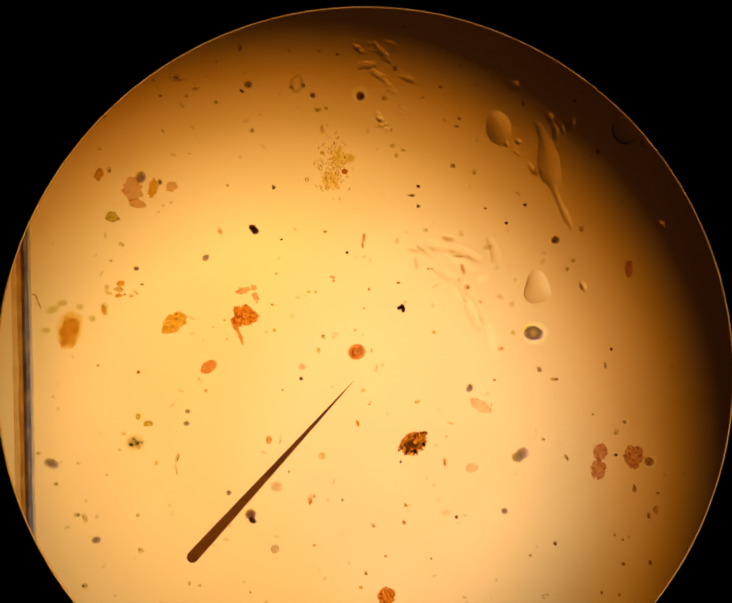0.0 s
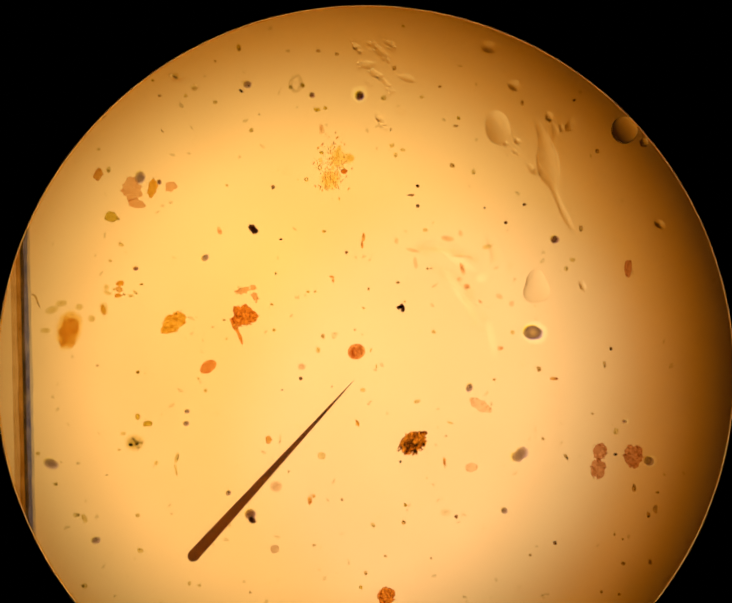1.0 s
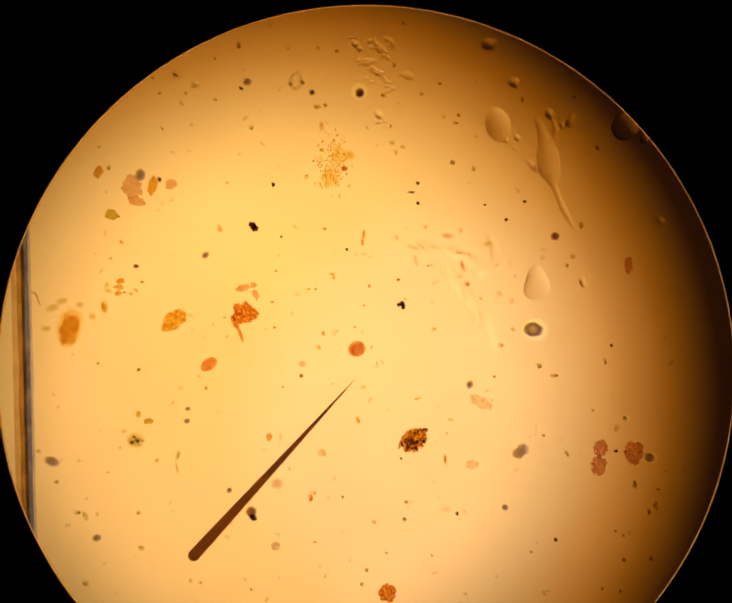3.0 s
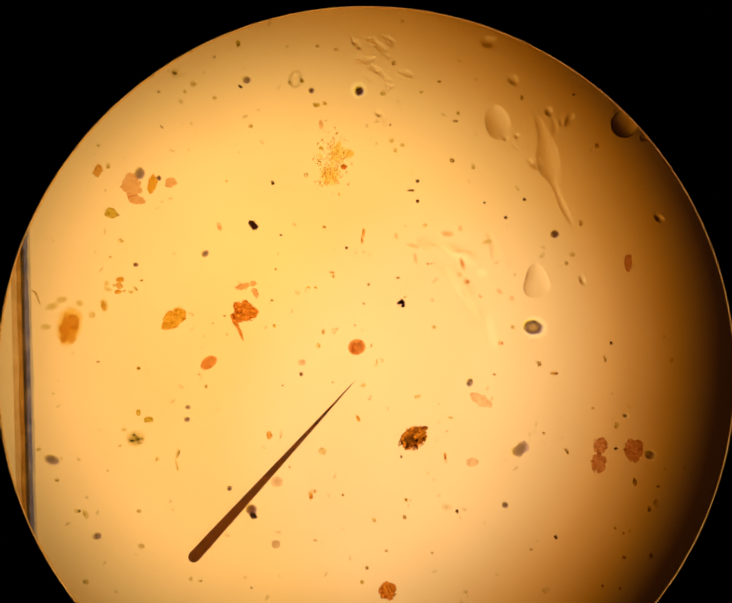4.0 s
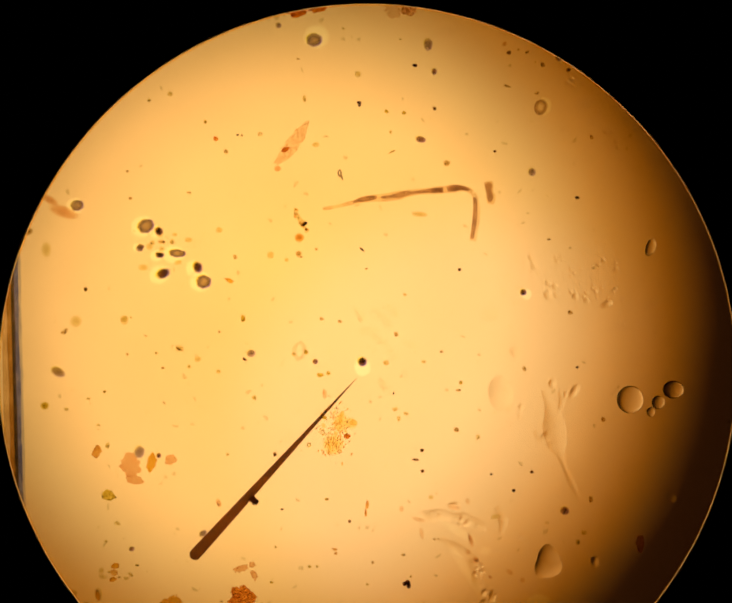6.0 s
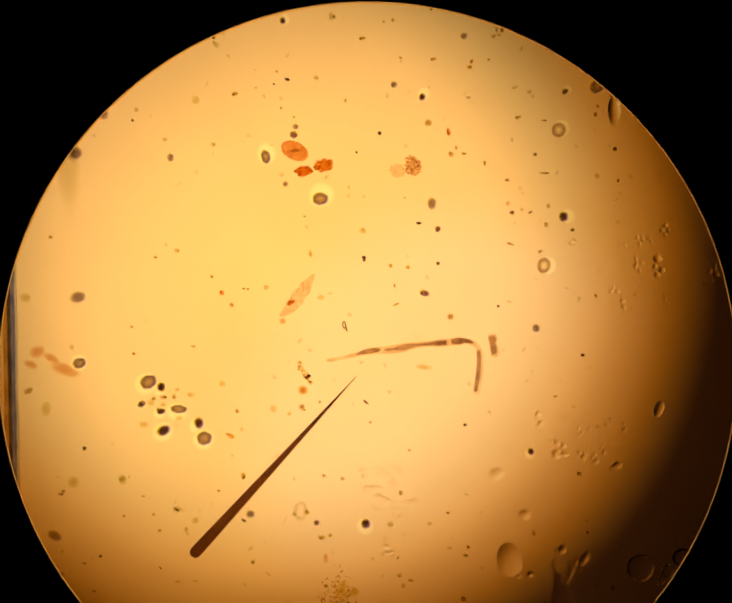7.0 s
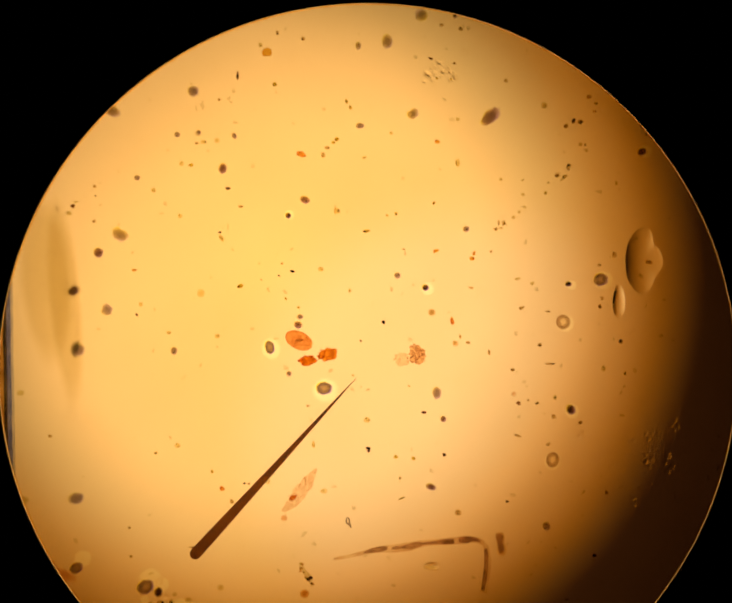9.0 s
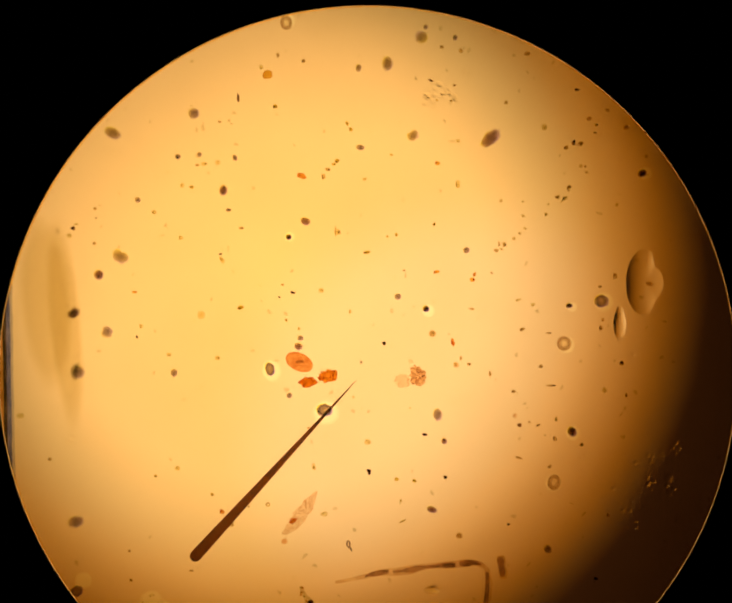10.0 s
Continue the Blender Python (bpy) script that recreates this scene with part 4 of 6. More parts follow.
speck(-11.47, -8.96, 0.50, 0.75, 0, "umber")
speck(-12.71, -12.80, 0.62, 0.75, 0, "straw")
speck(-9.12, 6.90, 0.75, 0.38, -10, "orange")
speck(-8.74, 5.90, 0.38, 0.50, 0, "orange")
speck(8.66, 5.27, 0.50, 0.50, 0, "umber")
speck(0.89, 3.53, 0.38, 0.50, 0, "umber")
speck(-24.96, -0.62, 0.50, 0.37, 0, "ochre")
speck(-15.47, 2.89, 0.50, 0.37, 0, "ochre")
speck(-13.48, 2.89, 0.37, 0.37, 0, "ochre")
speck(16.77, 9.00, 0.38, 0.38, 0, "umber")
speck(17.64, 9.12, 0.38, 0.25, 0, "umber")
speck(25.95, 9.07, 0.50, 1.51, 15, "blush")
speck(27.05, 4.20, 0.75, 0.63, 0, "blush")
speck(30.59, 0.20, 0.75, 0.38, -40, "blush")
speck(35.69, -12.33, 0.75, 0.75, 0, "blush")
speck(18.20, -7.99, 0.63, 0.50, 0, "straw")
speck(-0.77, -23.34, 0.74, 0.62, 0, "straw")
speck(-8.96, -22.44, 0.37, 0.25, 0, "umber")
speck(-2.27, -31.99, 0.49, 0.99, 20, "amber")
speck(10.15, -52.73, 0.49, 0.49, 0, "ochre")
speck(9.62, -56.98, 0.61, 0.61, 0, "umber")
speck(23.20, -55.41, 0.49, 0.62, 0, "dark")
speck(-14.70, -51.42, 0.74, 1.10, 0, "orange")
speck(-13.63, -50.28, 0.49, 0.61, 0, "orange")
speck(-6.27, -51.29, 0.37, 0.49, 20, "umber")
speck(1.67, -57.65, 0.61, 0.74, 30, "straw")
speck(4.97, -65.17, 0.49, 0.37, 0, "umber")
speck(-0.28, -69.16, 0.61, 0.61, 0, "umber")
speck(-1.47, -72.47, 0.49, 0.61, 0, "ochre")
speck(16.63, -65.72, 0.37, 0.37, 0, "umber")
speck(-13.27, -62.38, 0.61, 0.37, 0, "umber")
speck(-20.22, -44.14, 0.37, 0.37, 0, "umber")
speck(8.97, -41.82, 0.37, 0.49, 0, "dark")
speck(20.43, -41.78, 0.50, 1.11, 0, "orange")
speck(48.03, -61.55, 0.62, 0.49, -40, "dark")
speck(41.66, -64.63, 0.49, 0.37, 0, "umber")
speck(63.83, -12.28, 0.50, 0.50, 0, "dark")
speck(64.07, -39.21, 0.62, 0.50, 0, "dark")
speck(68.35, -47.65, 0.62, 1.12, 0, "umber")
speck(73.36, -52.56, 0.62, 1.37, 0, "umber")
speck(71.56, -54.31, 0.62, 0.87, 0, "umber")
speck(62.10, -16.41, 0.50, 1.01, 10, "umber")
speck(56.62, 19.41, 0.64, 1.02, 0, "umber")
speck(46.04, -35.67, 0.50, 0.37, -20, "umber")
speck(51.67, -40.21, 0.50, 1.00, 30, "umber")
speck(49.32, -20.23, 1.00, 0.63, 0, "orange")
speck(45.45, -17.70, 0.75, 0.75, 0, "umber")
speck(58.72, -29.06, 0.38, 0.38, 0, "umber")
speck(64.39, -33.41, 0.75, 1.00, -20, "straw")
speck(64.94, -60.37, 0.37, 0.37, 0, "umber")
speck(64.86, -66.32, 0.62, 0.50, 0, "umber")
speck(71.62, -65.91, 0.50, 0.74, 0, "umber")
speck(74.09, -48.73, 0.50, 0.50, 0, "umber")
speck(63.00, -59.25, 0.37, 0.37, 0, "umber")
speck(59.15, -73.16, 0.37, 0.62, 20, "umber")
speck(63.77, -73.91, 0.49, 0.49, 0, "umber")
speck(39.03, -8.14, 0.63, 0.63, 0, "straw")
speck(33.98, -20.57, 0.50, 0.38, 0, "umber")
speck(-65.68, -43.82, 0.37, 0.24, 0, "ochre")
speck(-70.57, -54.30, 0.73, 1.33, 20, "straw")
speck(-72.62, -53.45, 0.85, 0.73, 0, "straw")
speck(-56.74, -62.52, 0.85, 0.73, 0, "straw")
speck(-53.70, -41.15, 0.61, 0.73, 0, "straw")
speck(-48.66, -40.10, 0.49, 1.71, -15, "straw")
speck(-48.82, -42.91, 0.37, 1.71, 10, "straw")
speck(-49.47, -53.80, 0.37, 0.24, 0, "umber")
speck(-47.02, -48.38, 0.24, 0.24, 0, "umber")
speck(-41.95, -22.98, 0.49, 0.62, 0, "straw")
speck(-38.67, 19.03, 0.62, 1.25, 20, "blush")
speck(-58.94, -17.97, 0.61, 0.61, 0, "ochre")
speck(-68.88, -16.21, 0.49, 0.37, 0, "umber")
speck(-63.54, 14.93, 0.87, 0.50, -20, "straw")
speck(-66.16, 10.66, 0.50, 0.37, 0, "straw")
speck(-29.39, -73.32, 0.36, 0.36, 0, "umber")
speck(-42.03, -71.32, 0.48, 0.48, 0, "straw")
speck(-44.46, -70.69, 0.48, 0.73, 0, "straw")
speck(-70.01, -70.52, 0.84, 0.72, 0, "straw")
speck(-77.96, -45.57, 0.73, 0.61, 0, "straw")
speck(-82.48, -38.02, 0.73, 0.61, 0, "straw")
speck(-57.70, -53.89, 0.61, 0.61, 0, "straw")
speck(-0.50, -1.60, 0.37, 0.37, 0, "ochre")
speck(10.52, 0.26, 0.38, 0.38, 0, "straw")
speck(-24.12, 7.71, 0.37, 0.37, 0, "ochre")
speck(-37.45, -4.72, 0.37, 0.37, 0, "umber")
speck(-40.42, -6.56, 0.37, 0.25, 0, "umber")
speck(-36.80, -9.63, 0.37, 0.37, 0, "straw")
speck(-43.79, -19.94, 0.49, 0.37, 0, "straw")
speck(-3.00, -7.35, 0.37, 0.37, 0, "umber")
speck(1.36, -12.84, 0.25, 0.75, -15, "straw")
speck(2.85, -17.18, 0.25, 0.75, 0, "straw")
speck(-8.61, -8.84, 0.87, 1.00, 0, "faint")
speck(-22.56, -35.88, 0.49, 1.35, -10, "faint")
speck(22.20, -31.84, 0.87, 0.37, -20, "straw")
speck(21.04, -35.33, 0.37, 0.25, 0, "umber")
speck(13.69, -26.40, 0.99, 0.50, 20, "straw")
speck(0.70, -27.13, 0.37, 0.25, 0, "umber")
speck(23.15, 36.47, 0.76, 0.64, 0, "umber")
speck(28.72, 34.66, 0.64, 0.64, 0, "straw")
speck(10.09, 40.65, 0.76, 0.51, 0, "straw")
speck(7.99, 39.44, 0.63, 0.76, 0, "straw")
speck(6.98, 41.88, 0.89, 0.63, 20, "straw")
speck(24.00, 46.78, 0.64, 0.51, 0, "umber")
speck(14.94, 54.47, 0.64, 0.51, 0, "straw")
speck(-11.61, 46.02, 0.63, 1.39, 0, "blush")
speck(-13.05, 51.15, 1.14, 0.63, 0, "ochre")
speck(-10.71, 51.54, 0.63, 0.51, 0, "ochre")
speck(-30.20, 45.62, 0.63, 0.76, 0, "straw")
speck(-39.49, 52.42, 0.63, 0.51, 0, "straw")
speck(-32.47, 55.42, 0.38, 0.38, 0, "dark")
speck(-12.31, 66.16, 0.64, 0.51, 0, "umber")
speck(-7.44, 65.42, 0.64, 0.51, 0, "umber")
speck(7.50, 61.98, 0.64, 0.77, 0, "umber")
speck(10.05, 72.60, 0.50, 0.45, 0, "straw")
speck(-69.00, 39.42, 0.50, 0.38, 0, "straw")
speck(-36.77, 30.92, 0.38, 0.50, 0, "straw")
speck(52.94, 8.68, 0.51, 0.89, 0, "straw")
speck(54.50, 11.12, 0.89, 0.63, 0, "straw")
speck(41.37, 52.52, 0.51, 0.77, 0, "umber")
speck(53.50, 67.39, 0.77, 0.64, 0, "umber")
speck(54.76, 52.97, 0.51, 0.38, 20, "dark")
speck(60.92, 39.46, 0.63, 0.76, 0, "umber")
speck(-6.75, 104.20, 0.25, 0.70, 12, "dark")
speck(-13.75, 85.09, 0.38, 0.38, 0, "umber")
speck(-1.50, 84.96, 0.76, 0.38, -35, "dark")
speck(-0.36, 79.71, 0.38, 0.38, 0, "umber")
speck(24.56, 79.41, 0.51, 0.51, 0, "dark")
speck(-33.27, 66.50, 0.75, 1.00, 0, "ochre")
speck(-36.82, 76.81, 1.26, 0.63, -25, "amber")
speck(-35.31, 82.96, 0.63, 0.63, 0, "umber")
speck(-72.74, 74.20, 0.50, 0.50, 0, "umber")
speck(-77.98, 63.12, 0.75, 0.62, 0, "umber")
speck(-63.16, 66.32, 1.00, 1.25, 0, "straw")
speck(-61.61, 66.99, 0.37, 0.37, 0, "straw")
speck(-57.99, 62.13, 0.50, 0.25, 0, "umber")
speck(-39.34, 62.99, 0.38, 0.38, 0, "umber")
speck(-76.73, 43.71, 0.62, 0.49, 0, "straw")
speck(-67.77, 47.97, 0.50, 0.50, 0, "ochre")
speck(-71.61, 46.28, 0.62, 0.37, 0, "straw")
speck(-62.49, 57.39, 0.50, 0.37, 0, "umber")
speck(-49.55, 58.66, 1.00, 0.37, -25, "umber")
speck(-55.34, 57.60, 0.50, 0.37, 0, "ochre")
speck(-52.97, 44.59, 0.62, 0.25, -50, "umber")
speck(-32.96, 55.68, 0.38, 0.38, 0, "dark")
speck(-66.58, 34.44, 0.62, 0.99, 0, "straw")
speck(6.75, 46.25, 0.25, 0.63, -10, "umber")
speck(24.69, 48.83, 0.51, 0.51, 0, "ochre")
speck(-53.53, 53.70, 0.50, 0.37, 0, "umber")
speck(-47.01, 53.84, 0.50, 0.50, 0, "straw")
speck(4.92, 54.28, 0.76, 0.76, 0, "straw")
speck(19.77, 57.15, 0.51, 0.38, 0, "umber")
speck(-17.74, 82.97, 0.38, 0.38, 0, "umber")
speck(-53.88, 86.73, 0.85, 0.73, 0, "umber")
speck(-51.34, 87.04, 0.61, 0.85, 0, "straw")
speck(-56.19, 86.53, 0.61, 0.61, 0, "straw")
speck(-54.92, 83.80, 0.61, 0.49, 0, "straw")
speck(-72.82, 74.25, 0.61, 0.61, 0, "umber")
speck(17.71, 121.99, 0.63, 0.50, 0, "dark")
speck(-39.59, 113.85, 0.74, 0.74, 0, "rust")
speck(-37.14, 110.64, 0.62, 0.62, 0, "umber")
speck(-34.06, 115.10, 0.37, 0.37, 0, "dark")
speck(-32.96, 114.98, 0.37, 0.37, 0, "umber")
speck(-82.24, 127.83, 0.62, 0.49, 0, "umber")
speck(-62.31, 104.93, 0.49, 0.37, 0, "umber")
speck(-56.59, 123.20, 0.49, 0.49, 0, "ochre")
speck(-51.23, 124.85, 0.74, 0.62, 0, "straw")
speck(-42.40, 118.16, 0.49, 0.49, 0, "ochre")
speck(-61.47, 97.94, 0.49, 0.49, 0, "umber")
speck(-46.83, 99.77, 0.61, 0.37, 0, "umber")
speck(-72.83, 74.48, 0.61, 0.48, 0, "umber")
speck(-77.36, 63.89, 0.60, 0.48, 0, "umber")
speck(36.18, 137.97, 0.63, 0.76, 0, "blush")
speck(37.26, 135.60, 0.63, 0.63, 0, "dark")
speck(39.92, 136.23, 0.38, 0.38, 0, "umber")
speck(42.10, 135.60, 0.63, 0.38, 30, "umber")
speck(46.27, 132.14, 0.63, 0.76, 0, "umber")
speck(46.67, 137.33, 0.51, 0.76, 0, "straw")
speck(37.02, 127.08, 1.13, 0.38, -15, "umber")
speck(44.50, 125.05, 0.76, 0.50, 30, "umber")
speck(58.91, 113.28, 0.50, 0.63, 0, "umber")
speck(63.52, 151.73, 0.64, 0.51, 0, "umber")
speck(64.45, 143.76, 0.38, 0.76, 0, "umber")
speck(33.78, 110.52, 0.50, 0.38, 0, "dark")
speck(55.26, 97.74, 0.63, 0.50, 0, "dark")
speck(47.92, 86.95, 0.50, 0.37, 0, "umber")
speck(5.09, 121.36, 0.62, 0.50, 0, "ochre")
speck(9.73, 120.98, 0.62, 0.50, 0, "ochre")
speck(6.10, 116.08, 0.37, 0.50, 0, "ochre")
speck(6.50, 111.02, 1.12, 0.31, 25, "ochre")
speck(-2.45, 130.78, 0.88, 0.75, 0, "straw")
speck(-16.56, 124.80, 0.50, 1.12, 10, "straw")
speck(1.91, 156.65, 0.50, 0.50, 0, "dark")
speck(-13.64, 112.90, 0.99, 0.74, 0, "straw")
speck(-18.07, 134.46, 0.37, 0.37, 0, "umber")
speck(8.84, 139.58, 0.38, 0.25, 0, "ochre")
speck(29.96, 148.71, 0.38, 0.76, 0, "umber")
speck(21.06, 151.13, 0.63, 0.63, 0, "straw")
speck(24.41, 151.24, 0.51, 0.38, 0, "umber")
speck(52.85, 130.92, 0.63, 0.63, 0, "umber")
speck(-26.29, 232.52, 0.51, 0.64, 0, "umber")
speck(-19.47, 231.24, 0.51, 0.64, 0, "umber")
speck(-30.69, 229.30, 0.63, 0.63, 0, "straw")
speck(-26.97, 219.38, 0.63, 0.63, 0, "ochre")
speck(-36.63, 221.24, 0.38, 1.14, 0, "dark")
speck(-41.58, 214.98, 0.50, 0.38, 0, "umber")
speck(-47.42, 203.57, 0.63, 0.38, 0, "umber")
speck(-45.62, 203.86, 0.75, 0.63, 0, "straw")
speck(-48.87, 197.88, 0.63, 0.50, 0, "ochre")
speck(-51.24, 198.19, 0.63, 0.75, 0, "straw")
speck(-14.46, 201.33, 0.63, 0.88, 0, "umber")
speck(-13.21, 203.10, 0.63, 0.63, 0, "umber")
speck(-11.59, 204.50, 0.51, 0.51, 0, "ochre")
speck(-10.71, 205.51, 0.63, 0.63, 30, "ochre")
speck(-8.06, 215.40, 0.38, 0.76, 20, "ochre")
speck(-6.95, 213.69, 0.51, 0.63, 0, "ochre")
speck(-3.43, 200.66, 0.76, 0.38, 20, "straw")
speck(16.25, 204.80, 0.76, 0.63, 0, "amber")
speck(21.65, 199.36, 0.63, 1.14, 0, "straw")
speck(21.47, 210.71, 0.64, 0.51, 0, "straw")
speck(3.82, 207.07, 0.51, 0.38, 0, "straw")
speck(14.21, 226.48, 0.77, 0.38, -30, "dark")
speck(20.38, 225.23, 0.51, 0.38, 0, "umber")
speck(17.03, 234.96, 0.64, 0.51, 0, "umber")
speck(21.95, 233.98, 0.64, 0.64, 0, "umber")
speck(33.92, 220.58, 0.51, 0.64, 20, "umber")
speck(52.38, 223.44, 0.64, 0.51, 0, "dark")
speck(57.09, 212.14, 0.51, 0.51, 0, "umber")
speck(51.70, 209.77, 0.51, 0.77, -30, "dark")
speck(53.38, 209.38, 0.90, 0.64, 30, "umber")
speck(49.77, 208.47, 0.64, 0.64, 0, "umber")
speck(50.56, 197.97, 0.51, 1.02, -10, "umber")
speck(47.46, 195.52, 0.76, 0.51, 20, "umber")
speck(49.61, 195.26, 0.64, 0.51, 0, "straw")
speck(-78.29, 186.49, 0.62, 0.62, 0, "dark")
speck(-79.05, 184.43, 0.74, 0.62, 0, "straw")
speck(-72.87, 191.53, 0.50, 0.50, 0, "umber")
speck(-77.50, 187.46, 0.62, 0.37, 0, "straw")
speck(-72.71, 189.20, 0.37, 0.25, 0, "umber")
speck(-72.98, 182.65, 0.50, 0.50, 0, "umber")
speck(-58.29, 191.05, 0.62, 0.62, 0, "straw")
speck(-51.58, 184.41, 0.62, 0.62, 0, "straw")
speck(-36.10, 187.22, 0.63, 0.50, 0, "umber")
speck(-39.39, 191.94, 0.63, 0.50, 0, "smoke")
speck(-41.52, 180.40, 0.50, 0.37, 0, "dark")
speck(-41.03, 178.72, 0.50, 1.12, 30, "straw")
speck(-63.06, 170.04, 0.62, 0.49, 0, "amber")
speck(-62.28, 158.46, 0.37, 0.37, 0, "dark")
speck(-61.36, 161.24, 0.62, 0.62, 0, "straw")
speck(-54.33, 153.85, 0.74, 0.49, 0, "straw")
speck(-36.14, 166.24, 0.87, 0.62, 20, "ochre")
speck(-41.95, 152.85, 0.62, 0.74, 0, "straw")
speck(-2.63, 181.19, 1.00, 0.50, 10, "ochre")
speck(-10.71, 186.43, 0.75, 1.00, 0, "straw")
speck(2.93, 185.32, 0.38, 0.38, 0, "ochre")
speck(5.20, 185.84, 0.50, 0.50, 0, "ochre")
speck(15.45, 188.78, 0.38, 0.63, -20, "ochre")
speck(16.14, 175.83, 0.88, 0.50, 20, "amber")
speck(25.59, 173.68, 0.63, 0.76, 0, "amber")
speck(26.22, 175.21, 0.38, 0.76, -20, "amber")
speck(-25.99, 169.00, 0.37, 0.25, -20, "dark")
speck(-25.28, 172.30, 0.37, 0.37, 0, "umber")
speck(-30.67, 167.86, 0.31, 0.25, 0, "umber")
speck(-14.93, 170.78, 0.75, 0.62, 0, "straw")
speck(-4.19, 151.61, 0.37, 0.37, 0, "dark")
speck(20.32, 157.15, 0.50, 1.25, 10, "rust")
speck(22.40, 152.79, 0.37, 0.62, 0, "umber")
speck(24.60, 151.19, 0.50, 0.37, 0, "umber")
speck(63.67, 152.06, 0.50, 0.50, 0, "dark")
speck(43.10, 150.91, 0.63, 0.63, 0, "umber")
speck(38.65, 160.53, 0.88, 0.50, 30, "umber")
speck(45.35, 159.55, 0.63, 0.38, 0, "umber")
speck(30.67, 175.61, 0.38, 0.38, 0, "umber")
speck(62.39, 174.51, 0.63, 0.89, 0, "umber")
speck(58.47, 171.78, 0.51, 0.51, 0, "umber")
speck(59.00, 163.15, 0.51, 0.63, 0, "umber")
speck(58.58, 161.04, 0.50, 0.76, 0, "umber")
speck(31.68, 181.60, 0.76, 0.51, 20, "umber")
speck(32.56, 183.28, 0.38, 0.76, 0, "umber")
speck(-20.82, 160.51, 0.37, 0.37, 0, "ochre")
speck(-6.14, 142.41, 0.37, 0.37, 0, "straw")
speck(25.40, 165.93, 0.63, 0.38, 0, "umber")
speck(7.35, 176.21, 0.38, 0.38, 0, "umber")
speck(-24.19, 162.80, 0.37, 0.37, 0, "ochre")
speck(-7.12, 165.18, 0.37, 0.62, 0, "straw")
speck(37.67, 168.29, 0.88, 0.38, 20, "straw")
speck(41.28, 167.06, 0.76, 0.50, 20, "straw")
speck(45.63, 145.79, 1.25, 0.38, 0, "umber")
speck(36.05, 144.23, 0.62, 0.50, 0, "umber")
speck(59.08, 144.74, 0.63, 0.75, 0, "straw")
speck(51.81, 210.02, 0.40, 0.29, -10, "umber")
speck(50.56, 198.21, 0.33, 0.42, -14, "umber")
speck(49.25, 194.89, 0.52, 0.34, -26, "straw")
speck(44.71, 191.01, 0.43, 0.52, -17, "ochre")
speck(33.90, 183.03, 0.57, 0.56, 47, "umber")
speck(54.71, 203.47, 0.38, 0.40, -24, "umber")
speck(57.44, 214.20, 0.48, 0.58, 6, "ochre")
speck(60.21, 218.10, 0.62, 0.46, -4, "umber")
speck(70.25, 205.91, 0.42, 0.53, 30, "straw")
speck(15.78, 221.32, 0.41, 0.27, -15, "ochre")
speck(19.62, 221.05, 0.42, 0.36, -41, "ochre")
# a colony of grains: place, half sizes, turn, look
colony(-8.57, 35.97, 3.79, 6.82, -8)
# a clump of debris: place, half sizes, turn, look
clump(12.21, -36.81, 4.09, 2.85, 28)
# charred fragments: place, half sizes, turn, look
shard(-29.84, 19.30, 1.38, 1.25, 0, "a")
shard(9.63, -1.62, 1.13, 1.25, 30, "b")
shard(-29.15, -55.95, 0.85, 1.10, 20, "a")
shard(-2.06, 123.23, 0.62, 0.87, 0, "b")
shard(12.58, 132.80, 0.58, 0.55, 54, "a")
shard(-22.42, 170.14, 0.55, 0.45, 44, "a")
shard(2.04, 156.63, 0.50, 0.50, 0, "b")
# cornered grains: place, half sizes, turn, look
wedge(39.98, -39.67, 2.61, 1.74, 35, "smoke")
wedge(16.09, 137.95, 1.26, 1.76, 0, "smoke")
wedge(11.48, 237.37, 1.80, 1.67, 180, "olive")
wedge(9.65, 212.01, 1.65, 1.40, 30, "olive")
wedge(-66.44, 179.09, 2.36, 1.74, -35, "olive")
wedge(-77.59, 164.53, 1.48, 1.23, 30, "dusk")
wedge(-69.37, 159.78, 1.60, 1.60, 60, "slate")
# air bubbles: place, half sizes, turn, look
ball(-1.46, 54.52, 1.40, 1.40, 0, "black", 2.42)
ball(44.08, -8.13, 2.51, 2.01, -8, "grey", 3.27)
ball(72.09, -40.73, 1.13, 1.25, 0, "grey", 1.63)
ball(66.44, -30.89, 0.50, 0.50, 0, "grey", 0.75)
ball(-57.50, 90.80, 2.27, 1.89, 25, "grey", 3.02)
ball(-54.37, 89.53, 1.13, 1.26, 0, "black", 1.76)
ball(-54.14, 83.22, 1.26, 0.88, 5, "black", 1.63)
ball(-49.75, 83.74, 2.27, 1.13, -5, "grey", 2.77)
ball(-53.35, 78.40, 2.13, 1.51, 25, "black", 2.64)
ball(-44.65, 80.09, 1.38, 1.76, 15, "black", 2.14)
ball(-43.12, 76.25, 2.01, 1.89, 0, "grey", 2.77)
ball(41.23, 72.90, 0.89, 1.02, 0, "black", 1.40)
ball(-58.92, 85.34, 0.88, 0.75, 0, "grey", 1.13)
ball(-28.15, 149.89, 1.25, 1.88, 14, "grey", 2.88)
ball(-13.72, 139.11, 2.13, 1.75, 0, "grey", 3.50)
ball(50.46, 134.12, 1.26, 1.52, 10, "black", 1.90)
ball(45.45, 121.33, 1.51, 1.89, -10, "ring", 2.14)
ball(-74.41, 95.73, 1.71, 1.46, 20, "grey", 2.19)
